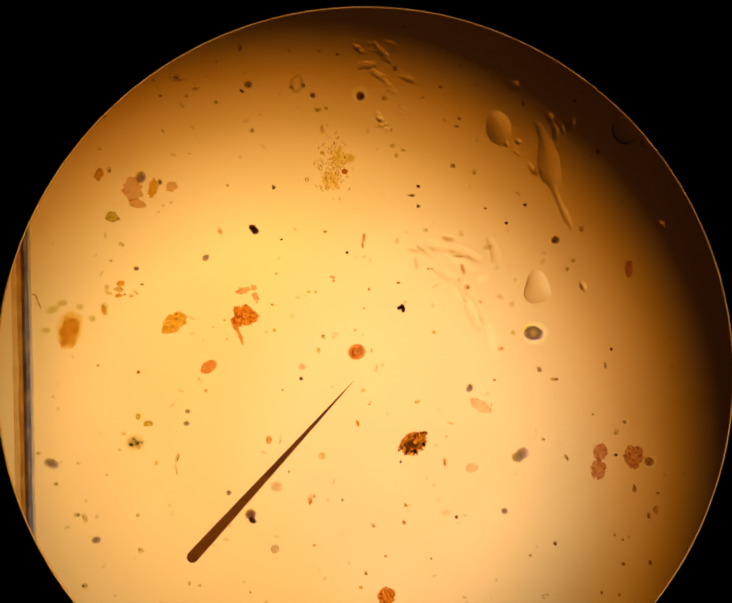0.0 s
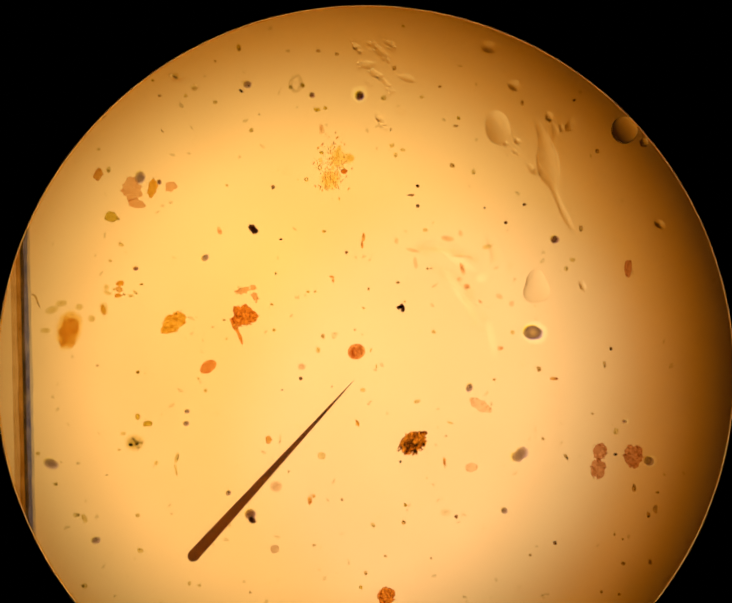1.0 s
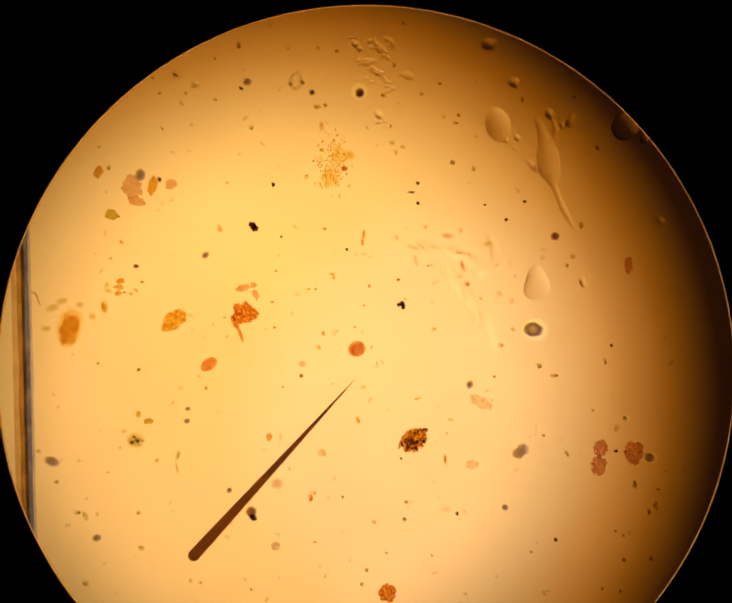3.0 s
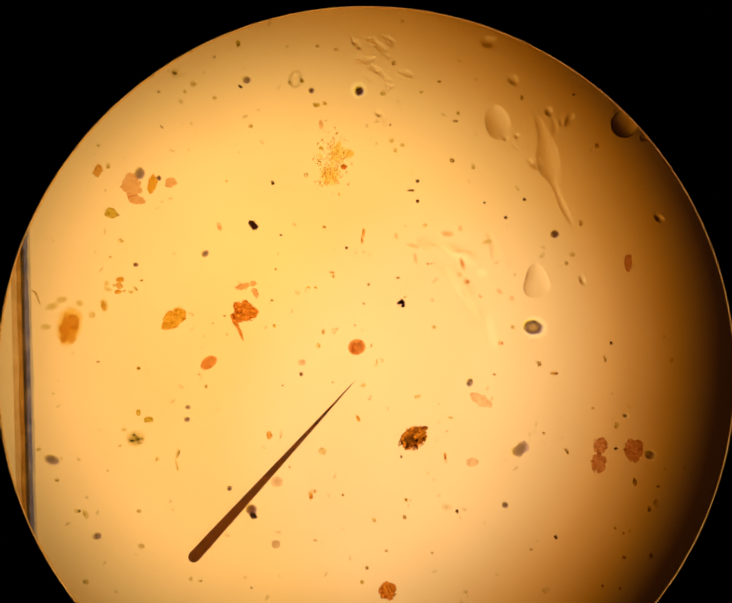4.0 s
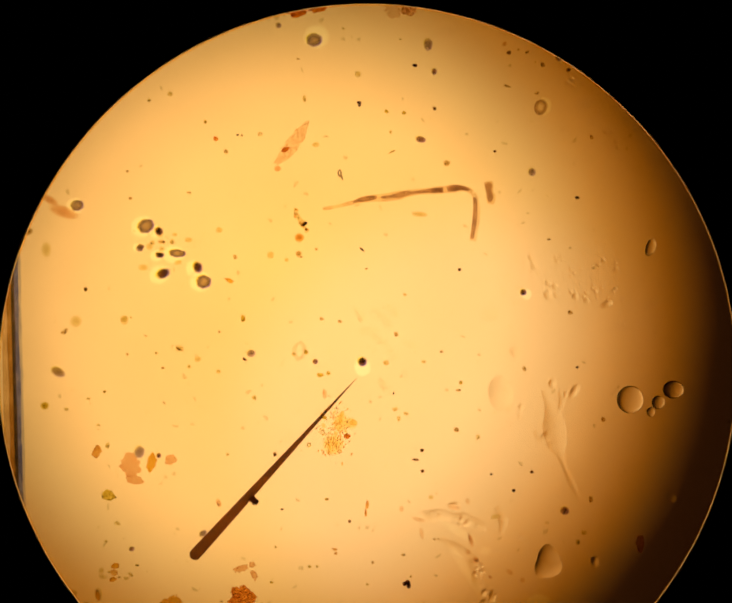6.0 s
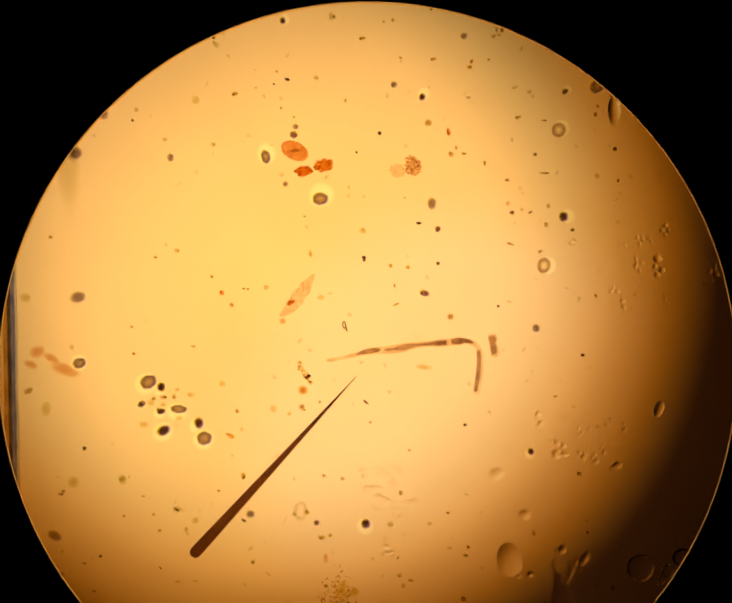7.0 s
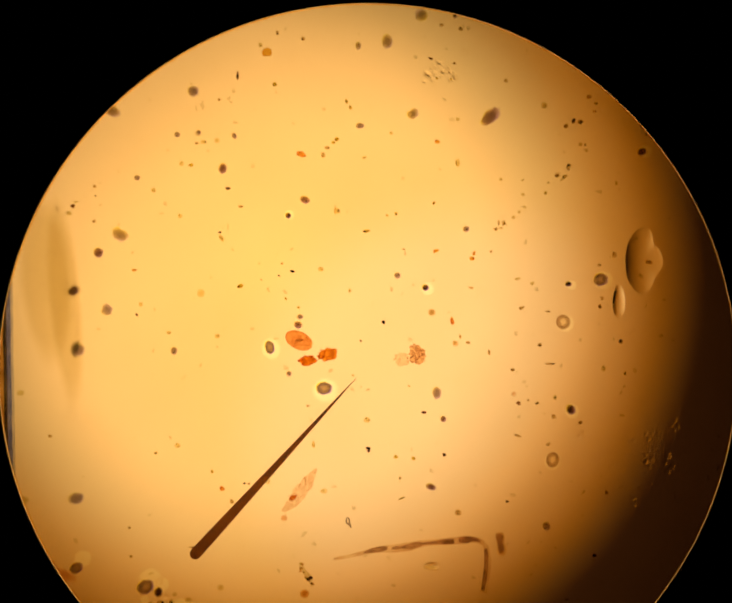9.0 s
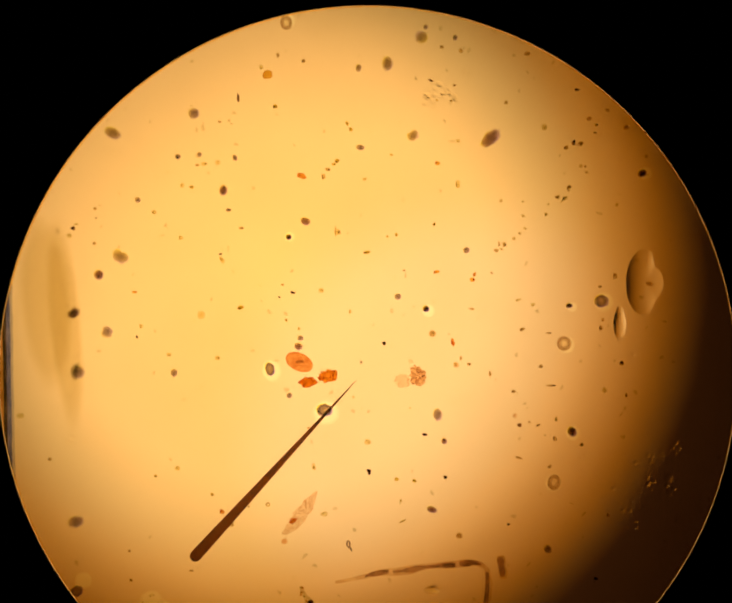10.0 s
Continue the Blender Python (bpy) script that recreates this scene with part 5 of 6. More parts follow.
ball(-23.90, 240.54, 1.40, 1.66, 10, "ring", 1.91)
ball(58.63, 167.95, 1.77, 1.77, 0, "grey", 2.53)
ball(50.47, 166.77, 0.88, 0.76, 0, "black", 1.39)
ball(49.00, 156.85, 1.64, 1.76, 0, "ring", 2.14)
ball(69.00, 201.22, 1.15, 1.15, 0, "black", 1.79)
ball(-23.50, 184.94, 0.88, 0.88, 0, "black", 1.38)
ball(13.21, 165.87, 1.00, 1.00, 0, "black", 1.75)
# clear droplets: place, half sizes, turn, look
drop(34.89, 46.67, 3.32, 4.73, 12, "tear")
drop(45.20, 3.80, 3.50, 4.50, 2, "tri")
drop(57.05, 4.21, 1.01, 1.65, 20, "lump")
drop(38.55, 9.45, 1.01, 1.64, 0, "round")
drop(-19.09, 58.40, 1.02, 0.89, 0, "round")
drop(-17.02, 58.68, 0.76, 1.02, 20, "round")
drop(-17.90, 56.30, 0.89, 0.76, 0, "round")
drop(40.18, 42.55, 0.89, 0.89, 0, "lump")
drop(37.16, 42.02, 0.77, 0.89, 0, "lump")
drop(76.45, 20.17, 1.66, 1.15, -30, "lump")
drop(50.25, -36.92, 0.87, 1.25, 0, "round")
drop(50.29, -23.98, 1.38, 1.00, -20, "round")
drop(1.97, 66.89, 1.15, 2.05, 40, "round")
drop(-2.31, 66.29, 1.66, 1.15, -20, "round")
drop(5.64, 64.56, 1.79, 1.02, -40, "round")
drop(-0.72, 62.79, 2.04, 1.02, 10, "round")
drop(3.45, 60.45, 2.81, 1.02, -30, "round")
drop(6.85, 67.14, 1.54, 0.90, 20, "round")
drop(-3.52, 68.61, 1.15, 0.77, 0, "round")
drop(6.31, 56.31, 1.27, 2.29, 35, "round")
drop(4.48, 47.32, 1.14, 2.54, 20, "round")
drop(1.37, 58.09, 1.78, 1.02, -20, "round")
drop(9.66, 50.91, 1.15, 1.40, 0, "round")
drop(-21.32, 34.94, 1.01, 1.64, 10, "round")
drop(16.40, 14.62, 3.28, 1.51, 10, "round")
drop(25.09, 12.69, 4.29, 1.51, -12, "round")
drop(21.99, 17.45, 1.77, 0.88, 5, "lump")
drop(29.93, -5.40, 2.26, 3.01, 20, "round")
drop(28.14, 2.08, 2.77, 1.26, 60, "round")
drop(45.49, -38.17, 1.74, 1.12, 30, "round")
drop(49.92, -28.56, 1.75, 0.75, -20, "round")
drop(47.69, -42.87, 1.99, 1.12, 0, "round")
drop(43.93, -46.34, 1.24, 0.87, 0, "round")
drop(-48.82, 58.53, 1.77, 1.14, 0, "round")
drop(-44.99, 56.10, 1.52, 0.88, 0, "round")
drop(39.20, 57.02, 1.80, 1.54, -30, "lump")
drop(48.39, 48.68, 1.15, 1.41, 0, "lump")
drop(53.82, 46.58, 1.15, 2.44, -30, "lump")
drop(51.68, 45.69, 0.64, 1.15, 0, "lump")
drop(67.51, 44.75, 3.56, 3.69, 0, "ball")
drop(78.25, 47.34, 2.81, 2.42, 0, "ball")
drop(74.52, 44.04, 1.78, 1.78, 0, "ball")
drop(72.66, 41.52, 1.14, 1.27, 0, "ball")
drop(63.96, 46.42, 0.89, 1.27, 0, "round")
drop(77.20, 50.47, 0.77, 1.53, 0, "round")
drop(44.35, 80.76, 1.66, 2.82, 25, "round")
drop(49.83, 81.92, 0.90, 1.15, 0, "round")
drop(53.77, 78.04, 1.03, 1.41, 0, "round")
drop(48.85, 73.34, 1.92, 3.58, -10, "round")
drop(54.33, 71.78, 1.92, 1.54, 0, "round")
drop(57.51, 71.31, 1.15, 1.79, 0, "round")
drop(61.19, 80.45, 1.54, 1.80, 0, "round")
drop(62.88, 69.32, 2.18, 2.05, 0, "round")
drop(65.19, 79.53, 0.90, 1.03, 0, "round")
drop(64.70, 73.44, 0.77, 0.90, 0, "round")
drop(74.00, 69.28, 0.90, 1.16, -20, "round")
drop(66.03, 63.71, 1.28, 1.02, 0, "round")
drop(59.32, 73.61, 1.03, 1.28, 0, "round")
drop(36.10, 72.79, 0.89, 1.15, 0, "round")
drop(28.72, 75.99, 1.02, 0.76, -30, "round")
drop(14.28, 94.69, 2.30, 1.15, 0, "bar")
drop(40.21, 39.52, 1.01, 0.88, 0, "round")
drop(-52.41, 87.41, 0.88, 1.01, 0, "round")
drop(-47.66, 87.24, 0.88, 0.76, 0, "round")
drop(-50.01, 82.14, 1.13, 0.75, -40, "round")
drop(-50.89, 86.25, 1.01, 0.76, 0, "round")
drop(-57.12, 80.42, 1.13, 1.51, 0, "round")
drop(-53.62, 85.53, 0.76, 0.88, 0, "round")
drop(-45.64, 86.83, 0.76, 0.63, 0, "round")
drop(-77.58, 132.64, 1.48, 0.99, 5, "round")
drop(-74.29, 131.95, 0.86, 0.62, 0, "round")
drop(65.68, 111.19, 1.26, 1.64, 0, "round")
drop(69.51, 121.55, 1.26, 2.53, 0, "round")
drop(74.16, 120.90, 2.02, 2.78, 0, "round")
drop(76.41, 112.37, 1.01, 1.77, 0, "round")
drop(65.20, 126.48, 1.14, 1.01, 0, "round")
drop(69.87, 127.65, 1.14, 1.52, 0, "round")
drop(72.78, 128.23, 1.01, 1.27, 0, "round")
drop(76.27, 130.61, 1.14, 1.78, 0, "round")
drop(53.44, 127.84, 1.26, 1.51, 0, "round")
drop(82.04, 116.33, 0.63, 1.26, 0, "round")
drop(83.99, 113.24, 0.51, 0.88, 0, "round")
drop(88.31, 119.37, 1.52, 3.17, 0, "round")
drop(73.75, 84.23, 1.30, 2.40, -20, "ball")
drop(61.08, 120.39, 1.13, 0.88, 0, "round")
drop(56.97, 121.65, 1.01, 0.76, 0, "round")
drop(63.38, 114.86, 1.51, 1.01, 0, "round")
drop(51.09, 82.01, 1.12, 0.87, 0, "round")
drop(75.12, 150.24, 0.64, 1.15, 0, "round")
drop(77.45, 153.58, 0.64, 0.77, 0, "round")
drop(75.79, 144.87, 0.89, 1.15, 0, "round")
drop(69.01, 172.82, 4.70, 9.14, 0, "big")
drop(63.20, 162.90, 1.65, 4.60, 0, "tear")
drop(14.53, 223.04, 2.04, 1.15, 30, "round")
drop(17.57, 224.04, 2.81, 1.28, -30, "round")
drop(13.31, 221.22, 1.53, 1.53, 0, "round")
drop(20.12, 221.17, 1.53, 1.28, 0, "round")
drop(23.67, 228.23, 1.28, 1.79, 0, "round")
drop(27.89, 168.23, 2.26, 1.13, 30, "round")
drop(28.47, 165.06, 1.51, 1.01, -20, "round")
drop(20.21, 141.27, 3.24, 0.87, 0, "round")
drop(23.29, 142.53, 2.49, 0.75, 20, "round")
drop(66.26, 153.90, 1.13, 0.88, 0, "round")
drop(65.33, 224.35, 0.90, 1.16, 0, "round")
drop(52.78, 209.39, 0.69, 0.67, -9, "round")
drop(50.85, 210.65, 0.82, 0.73, 37, "round")
drop(50.08, 197.23, 0.88, 0.91, -27, "round")
drop(47.81, 195.90, 0.70, 0.93, 46, "round")
drop(48.41, 196.63, 0.69, 0.73, 51, "round")
drop(41.93, 190.77, 0.86, 0.90, 52, "round")
drop(39.02, 186.91, 0.76, 0.71, -29, "round")
drop(37.19, 184.91, 0.79, 0.66, 59, "round")
drop(33.29, 182.23, 0.63, 0.72, 30, "round")
drop(34.27, 184.03, 0.91, 0.90, 5, "round")
drop(55.31, 202.10, 0.78, 0.72, -27, "round")
drop(58.13, 216.02, 0.90, 0.66, -55, "round")
drop(58.88, 212.11, 0.85, 0.87, -42, "round")
drop(59.49, 219.56, 0.97, 0.71, -8, "round")
drop(69.65, 206.76, 0.71, 0.78, 15, "round")
drop(69.05, 207.74, 0.74, 0.82, 55, "round")
drop(12.67, 223.04, 0.73, 0.83, 50, "round")
drop(14.16, 222.07, 0.71, 0.74, -38, "round")
drop(17.38, 222.66, 0.66, 0.95, -24, "round")
drop(18.55, 223.31, 0.87, 0.95, -58, "round")
drop(21.04, 221.83, 0.77, 0.95, 19, "round")
drop(15.19, 219.61, 0.85, 0.66, 19, "round")

# cells of which only the wall shows: place, half sizes, turn, wall, look
for row in ((-12.2, 35.9, 0.42, 0.60, 20, 0.13, "ochre"), (-15.8, 32.8, 0.38, 0.45, 0, 0.15, "ochre"), (-28.14, 115.3, 0.48, 0.42, 10, 0.14, "ochre"),
            (-7.35, 105.4, 0.38, 0.85, 5, 0.20, "dark"), (-18.3, 57.6, 1.35, 1.9, -8, 0.55, "faint")):
    hollow_cell(*row)
for row in ((-11.1, 186.6, 1.5, 0.14, -3, "umber"), (-9.9, 186.3, 0.7, 0.12, 4, "haze")):
    fine_needle(*row)
# a chain of tiny beads with faint grains between them
rng = random.Random(31)
for x, y in ((32.0, 181.2), (33.2, 181.8), (33.8, 183.3), (36.4, 184.6), (37.9, 186.0), (39.3, 187.3), (38.8, 190.6), (44.6, 191.0), (45.3, 193.6), (47.7, 195.4), (48.7, 194.3),
             (49.8, 195.4), (50.7, 198.0), (53.5, 203.5), (55.0, 201.8), (49.9, 208.7), (53.2, 209.4), (44.2, 213.7), (38.7, 194.4), (33.0, 194.7), (62.7, 193.2)):
    soft(x, y, rng.uniform(0.32, 0.62), rng.uniform(0.3, 0.7), rng.uniform(-40, 40), "haze")

# small single beads scattered beyond the threads: number, the stretch they lie in
for count, x0, x1, y0, y1 in ((30, 28, 67, 67, 84), (34, 47, 83, 106, 139)):
    for i in range(count):
        drop(rng.uniform(x0, x1), rng.uniform(y0, y1), rng.uniform(0.34, 0.62), rng.uniform(0.36, 0.72), rng.uniform(-50, 50), "round")

# ---- strands, smears and threads ----
film = tagged(new("clear_smear"), "long clear smear of oil with a drawn-out tail", "smear")
for spine, widths, high in (([(45.5, 47.5), (47.3, 42.6), (48.1, 38.3), (48.7, 34.2), (50.0, 29.6), (51.6, 25.3), (53.3, 21.8), (54.7, 19.1)], [0.0006, 0.0017, 0.0030, 0.0029, 0.0010, 0.0007, 0.0010, 0.0005], 0.00050),
                            ([(46.8, 35.3), (44.6, 34.7), (42.9, 36.6)], [0.0012, 0.0013, 0.0005], 0.00025), ([(49.1, 41.3), (50.3, 44.7), (49.5, 47.4)], [0.0005, 0.0010, 0.0004], 0.00022)):
    bm = bmesh.new()
    ridge(bm, mm(spine), widths, high, 0.35, spine[0][0], 14)
    part("film", bm, WATERY, film).location = (0, 0, 0.00005 * len(film.children))
rest(film, 0, 0, middle=(48.7, 34.0))

for spine in ([(14.1, 14.5), (16.9, 15.3), (19.9, 14.8), (24.0, 14.1), (27.9, 12.8), (30.4, 11.0)],
              [(17.7, 9.7), (20.9, 7.8), (24.2, 6.1), (26.6, 3.5), (27.3, 0.7), (27.8, -2.1), (29.7, -5.8)],
              [(32.6, 17.4), (34.4, 13.9), (33.9, 10.5)]):
    clear_thread = tagged(new("clear_thread"), "faint wavy clear thread of medium between the cells", "thread", "clear threads")
    bm = bmesh.new()
    ridge(bm, mm(spine), [0.0006] + [0.0014] * (len(spine) - 2) + [0.0006], 0.00030, 0.4, spine[0][0])
    part("strand", bm, WATERY, clear_thread)
    rest(clear_thread, 0, 0, middle=spine[len(spine) // 2])

wrinkles = tagged(new("medium_wrinkles"), "group of faint clear wrinkles in the mounting medium", "wrinkles")
for spine in ([(-3.5, 68.4), (-2.0, 67.2), (-0.9, 65.8)],
              [(2.0, 69.1), (3.5, 66.9), (5.9, 64.9)],
              [(4.9, 69.1), (7.0, 68.3), (7.6, 66.3)],
              [(-2.1, 63.3), (0.3, 62.6), (2.8, 63.3)],
              [(0.7, 61.1), (3.1, 60.1), (4.9, 58.7), (5.9, 56.8)],
              [(9.0, 59.6), (11.0, 59.3), (13.1, 58.4)],
              [(2.9, 50.0), (3.8, 48.4), (4.4, 46.8)]):
    bm = bmesh.new()
    ridge(bm, mm(spine), [0.0005] + [0.0010] * (len(spine) - 2) + [0.0005], 0.00022, 0.6, spine[0][0])
    part("wrinkle", bm, WATERY, wrinkles)
rest(wrinkles, 0, 0, middle=(2.0, 62.0))

tail = tagged(new("cell_strand"), "thin rust-brown strand trailing from a granular cell", "strand")
bm = bmesh.new()
strip(bm, mm([(-35.7, -4.2), (-34.6, -6.4), (-33.4, -8.8), (-32.6, -11.3)]), [0.0004, 0.0006, 0.0005, 0.0002], 0.6, 8, 0.5, 1.0)
part("strand", bm, tone("rust", "cell"), tail)
rest(tail, 0, 0, middle=(-34, -8))

thread = tagged(new("curled_thread"), "fine curled grey-brown thread by the slip's edge", "thread")
bm = bmesh.new()
strip(bm, mm([(-85.1, 1.9), (-84.5, 1.8), (-83.8, 0.8), (-83.5, -0.4), (-82.9, -1.6)]), [0.0002, 0.00028, 0.00025, 0.00025, 0.00012], 0.8, 8, 0.3, 2.0)
part("strand", bm, tone("umber", "smooth"), thread)
rest(thread, 0, 0, middle=(-84, 0))

hypha = tagged(new("fungal_thread"), "long brown segmented fungal thread with a hanging branch", "fungal thread")
THREAD = stained("thread_brown", (0.82, 0.72, 0.64), (0.60, 0.50, 0.45), 420, 0.36, 0.62, 0.02)
THREAD_PALE = stained("thread_pale", (0.97, 0.93, 0.83), (0.88, 0.81, 0.70), 300, 0.38, 0.60, 0.02)
for i, (nm, material, spine, widths) in enumerate((
        ("main_thread", THREAD_PALE, [(-12.2, 95.8), (-7.9, 96.6), (-3.4, 97.7), (0.1, 98.5), (4.3, 98.8), (8.3, 99.4), (12.5, 100.2), (18.0, 100.6), (22.9, 101.1), (26.0, 101.1), (28.1, 100.1)], [0.00038, 0.00050, 0.00063, 0.00088, 0.00113, 0.00113, 0.00088, 0.00088, 0.00113, 0.00075, 0.00063]),
        ("dark_core", THREAD, [(-4.1, 97.6), (-2.1, 98.2), (0.1, 98.6), (2.3, 98.9)], [0.00025, 0.00063, 0.00075, 0.00038]),
        ("dark_core", THREAD, [(3.3, 98.8), (4.8, 98.9), (6.3, 99.1)], [0.00025, 0.00050, 0.00025]),
        ("dark_core", THREAD, [(6.3, 99.1), (8.3, 99.4), (10.0, 99.8), (11.7, 100.0)], [0.00038, 0.00088, 0.00088, 0.00038]),
        ("dark_core", THREAD, [(11.6, 100.0), (14.3, 100.3), (17.4, 100.6), (20.1, 100.7)], [0.00025, 0.00050, 0.00063, 0.00063]),
        ("dark_core", THREAD, [(21.3, 101.0), (23.0, 101.2), (25.0, 101.3), (27.2, 100.7)], [0.00050, 0.00100, 0.00063, 0.00025]),
        ("branch", THREAD_PALE, [(28.3, 100.0), (29.0, 97.2), (29.0, 93.7), (28.5, 90.0), (28.0, 87.0)], [0.00063, 0.00095, 0.00095, 0.00095, 0.00100]),
        ("dark_core", THREAD, [(28.5, 98.7), (28.7, 97.0), (28.6, 93.7), (28.2, 90.2), (27.8, 87.6)], [0.00040, 0.00058, 0.00060, 0.00060, 0.00045]),
        ("knob", THREAD_PALE, [(32.2, 103.0), (32.4, 101.8), (32.5, 100.3), (32.9, 98.6), (32.7, 97.0)], [0.00090, 0.00135, 0.00105, 0.00130, 0.00085]),
        ("dark_core", THREAD, [(32.0, 102.5), (32.2, 101.8), (32.4, 100.3), (32.7, 98.7), (32.6, 97.5)], [0.00060, 0.00095, 0.00070, 0.00085, 0.00050]))):
    bm = bmesh.new()
    strip(bm, mm(spine), widths, 0.6, 14, 0.22, 6.0 + i)
    body = part(nm, bm, material, hypha, "dark brown content of the thread" if nm == "dark_core" else "")
    body.location = (0, 0, 0.0004 if nm == "dark_core" else 0.0)
rest(hypha, 0, 0, middle=(16.1, 99.7))

strand = tagged(new("plant_strand"), "short broken ochre plant strand with a dark end", "strand")
STRAND = [(-19.6, 95.5), (-18.3, 93.3), (-17.1, 91.5), (-16.1, 89.5)]
bm = bmesh.new()
strip(bm, mm(STRAND), [0.0003, 0.0007, 0.0008, 0.0006], 0.4, 10, 0.8, 9.0)
part("strand", bm, tone("straw", "cell"), strand)
rng = random.Random(21)
for i in range(13):
    f = (i + rng.uniform(0, 0.8)) / 13
    cx, cy = (STRAND[0][k] + (STRAND[-1][k] - STRAND[0][k]) * f + rng.uniform(-0.8, 0.8) for k in (0, 1))
    s = rng.uniform(0.00015, 0.00045)
    bm = bmesh.new()
    lens(bm, wavy(s * 1.3, s, 0.45, i * 1.7), 0.0006, 12, 3, at=(cx / 1000, cy / 1000))
    part("crumb", bm, tone(("ochre", "orange", "amber")[i % 3], "cell"), strand, smooth=False).location = (0, 0, 0.0006)
bm = bmesh.new()
lens(bm, wavy(0.0006, 0.0005, 0.4, 2.0), 0.0008, 14, 4, at=(-0.01657, 0.09186))
part("dark_end", bm, SHARD, strand, smooth=False).location = (0, 0, 0.0006)
rest(strand, 0, 0, middle=STRAND[1])

# a streak where the medium lies thicker beside the slip's edge
streak = tagged(new("medium_streak"), "broad soft olive streak of thicker mounting medium", "streak")
for nm, x, y, rx, ry in (("thick_band", -79.8, 162.0, 5.6, 36.0), ("thin_band", -85.0, 167.9, 9.0, 30.0)):
    band = new(nm, unit_mesh(("medium_streak",), STREAK, "round"))
    band.parent = streak
    band.matrix_basis = pose((x - -79.8) / 1000, (y - 162.0) / 1000, 0, 0, 0, 5.3) @ Matrix.Diagonal((rx / 1000, ry / 1000, 0.0006, 1))
rest(streak, -79.8, 162.0)

# the finest sediment, past counting
for words, colour, count, lo, hi, seed in (("faint cream dust", "faint", 600, 0.15, 0.6, 11), ("pale straw-coloured dust", "straw", 800, 0.08, 0.24, 12), ("fine umber-brown dust", "umber", 330, 0.06, 0.14, 13)):
    rng = random.Random(seed)
    dust = tagged(new("fine_sediment"), words + " scattered through the mounting medium", "sediment", kind="stuff")
    bm = bmesh.new()
    for i in range(count):
        x, y = rng.uniform(-86, 98), rng.uniform(-100, 255)
        s = rng.uniform(lo, hi) / 1000
        lens(bm, wavy(s * rng.uniform(0.9, 1.7), s * rng.uniform(0.6, 1), 0.7, i * 0.7, 2.4), 0.0005, 16, 2, 0.4, at=(x / 1000, y / 1000), turn=rng.uniform(0, 6.28))
    part("dust", bm, stained(colour + "_dust", *TONES[colour], 900), dust)
    spread_out(dust)

# the mounting medium: one tinted film, its tint cleared to paint bubble halos and bright bands
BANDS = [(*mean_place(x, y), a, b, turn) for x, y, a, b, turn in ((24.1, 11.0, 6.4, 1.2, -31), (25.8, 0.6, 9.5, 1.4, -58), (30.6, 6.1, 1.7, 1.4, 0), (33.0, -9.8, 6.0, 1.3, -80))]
medium = tagged(new("mounting_medium"), "thin yellowish film of mounting medium under the slip", "medium", kind="structure")
from mathutils.geometry import delaunay_2d_cdt
pts = [Vector((edge_x(-180) - 8, -180)), Vector((275, -180)), Vector((275, 350)), Vector((edge_x(350) - 8, 350))]
lines = [(0, 1), (1, 2), (2, 3), (3, 0)]
for hx, hy, ha, hb, turn in HALOS + BANDS:
    start = len(pts)
    c, s = math.cos(radians(turn)), math.sin(radians(turn))
    for i in range(28):
        a = 2 * math.pi * i / 28
        u, v = ha * math.cos(a), hb * math.sin(a)
        pts.append(Vector((hx + u * c - v * s, hy + u * s + v * c)))
        lines.append((start + i, start + (i + 1) % 28))
verts, _, faces, *_ = delaunay_2d_cdt(pts, lines, [], 1, 1e-5)
bm = bmesh.new()
made = [bm.verts.new((v.x / 1000, v.y / 1000, 0.0026)) for v in verts]
for f in faces:
    mid = sum((verts[i] for i in f), Vector((0, 0))) / len(f)
    inside = False
    for hx, hy, ha, hb, turn in HALOS + BANDS:
        c, s = math.cos(radians(turn)), math.sin(radians(turn))
        dx, dy = mid.x - hx, mid.y - hy
        if ((dx * c + dy * s) / ha) ** 2 + ((dy * c - dx * s) / hb) ** 2 < 0.999:
            inside = True
    if not inside:
        bm.faces.new([made[i] for i in f])
part("film", bm, MEDIUM, medium, smooth=False)
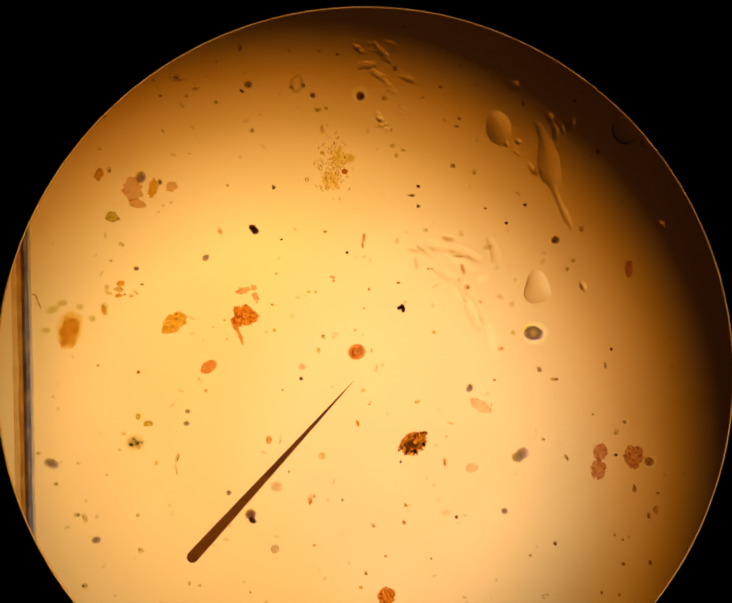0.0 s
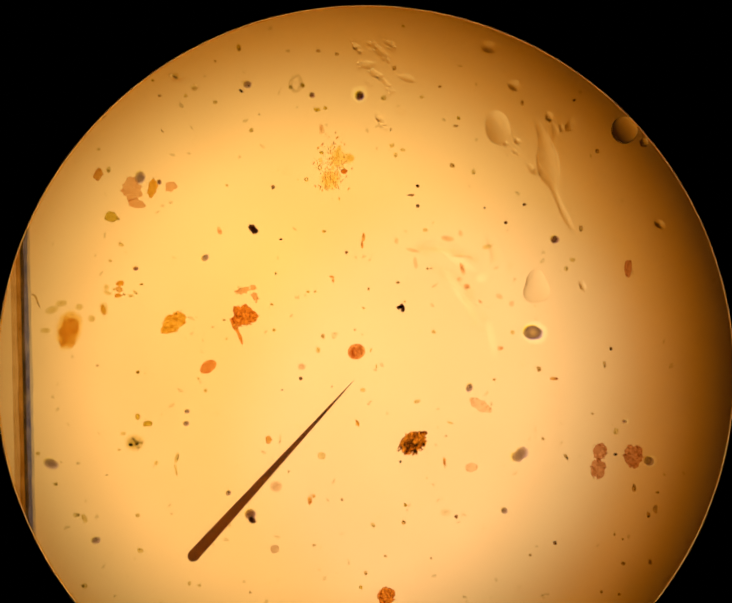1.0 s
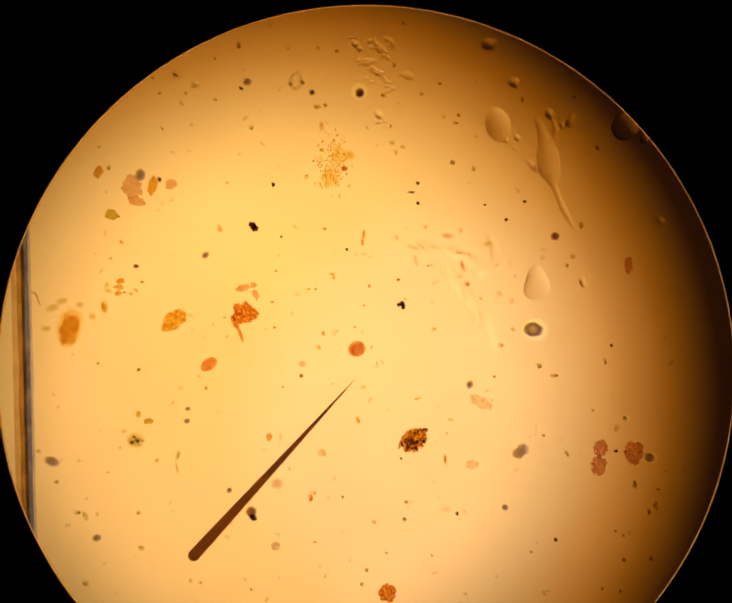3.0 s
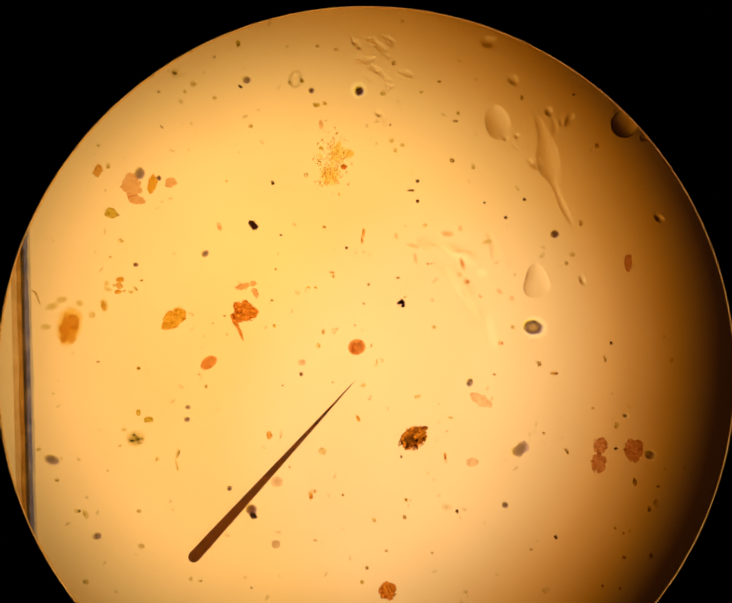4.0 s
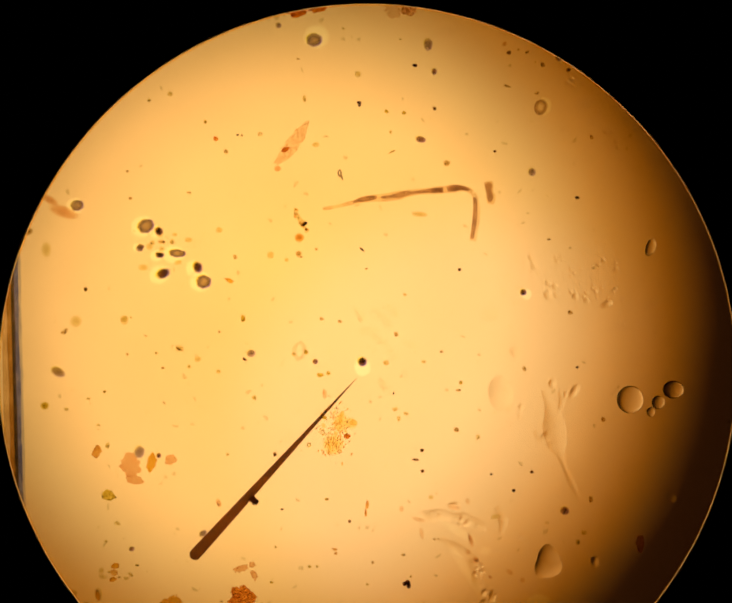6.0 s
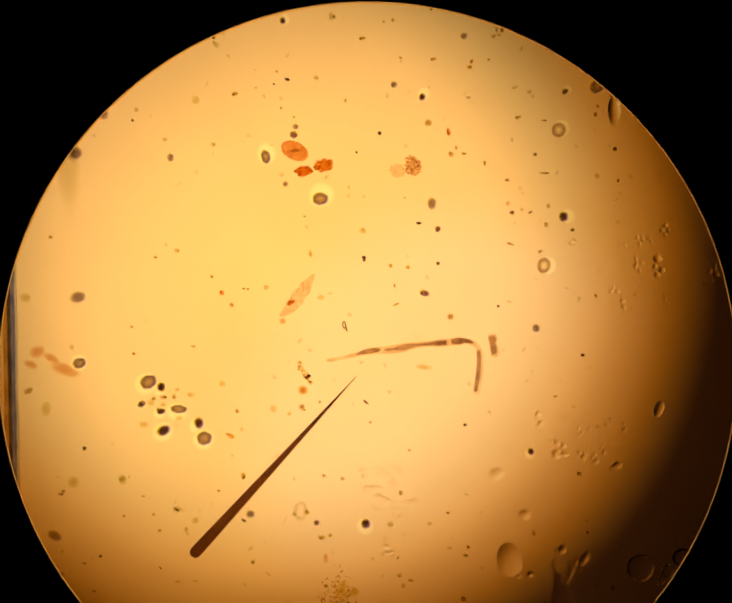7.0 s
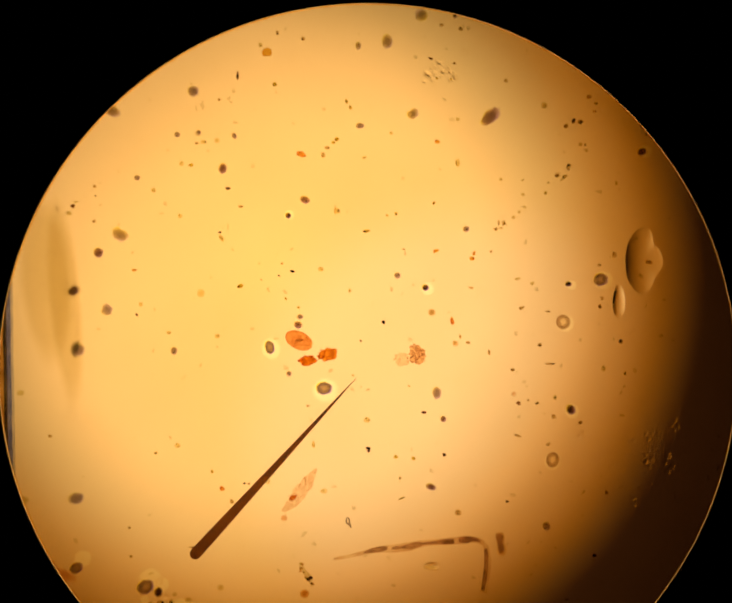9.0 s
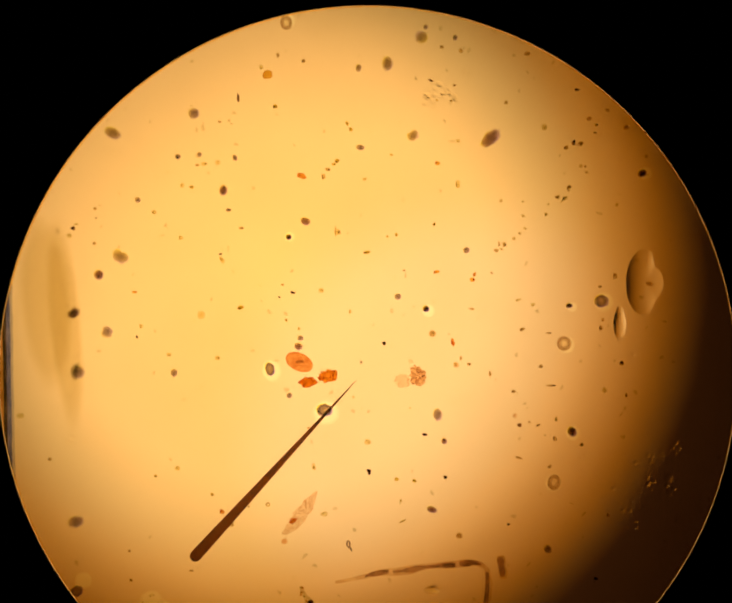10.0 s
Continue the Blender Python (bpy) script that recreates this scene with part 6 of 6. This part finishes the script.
# painted optical halos and bright bands: lightest inside, medium tint at the rim
HALO_TINT = rounded("halo_glow", ((0.0, WHITE), (0.62, WHITE), (1.0, (0.915, 0.84, 0.815))), 2.0, 0.12)
PALE_BAND = rounded("pale_band", ((0.0, (0.955, 0.905, 0.885)), (0.45, (0.945, 0.89, 0.87)), (1.0, (0.915, 0.84, 0.815))), 2.0, 0.2)
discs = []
for film_of in (HALO_TINT, PALE_BAND):
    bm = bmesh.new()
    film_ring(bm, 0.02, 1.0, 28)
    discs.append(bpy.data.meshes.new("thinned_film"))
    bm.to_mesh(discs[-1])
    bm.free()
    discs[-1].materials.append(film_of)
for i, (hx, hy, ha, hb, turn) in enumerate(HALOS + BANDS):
    glow = new("thinned_film", discs[i >= len(HALOS)])
    glow.parent = medium
    glow.matrix_basis = pose(hx / 1000, hy / 1000, 0.0026, 0, 0, turn) @ Matrix.Diagonal((ha / 1000, hb / 1000, 1, 1))
spread_out(medium)


def motions():
    for ob, base, middle in RESTS.values():
        keyed = []
        for t, x, y, a in PUSHED:
            if middle is None:
                slip_drift = 0.027 * y if ob == slip else 0.0
                keyed.append((t, STAGE @ pose((x + slip_drift) * SPREAD / 1000, y * SPREAD / 1000, 0, 0, 0, a)))
                continue
            c, s = math.cos(radians(a)), math.sin(radians(a))
            dx, dy = drawn_out(middle[0] * c - middle[1] * s + x, middle[0] * s + middle[1] * c + y)
            keyed.append((t, STAGE @ pose((x + dx) / 1000, (y + dy) / 1000, 0, 0, 0, a) @ base))
        walk(ob, keyed)
    # the added vignette plate drifts off centre: seconds, millimetres to the side and ahead
    walk(vignette, [(t, pose(x / 1000, y / 1000, -0.15)) for t, x, y in (
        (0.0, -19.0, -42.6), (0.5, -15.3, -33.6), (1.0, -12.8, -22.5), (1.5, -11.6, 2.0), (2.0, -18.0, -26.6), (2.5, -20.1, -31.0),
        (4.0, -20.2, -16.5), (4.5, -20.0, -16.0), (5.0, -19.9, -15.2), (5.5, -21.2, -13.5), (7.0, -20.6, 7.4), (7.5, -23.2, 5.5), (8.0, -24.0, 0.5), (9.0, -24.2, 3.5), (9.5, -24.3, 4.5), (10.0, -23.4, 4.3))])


motions()
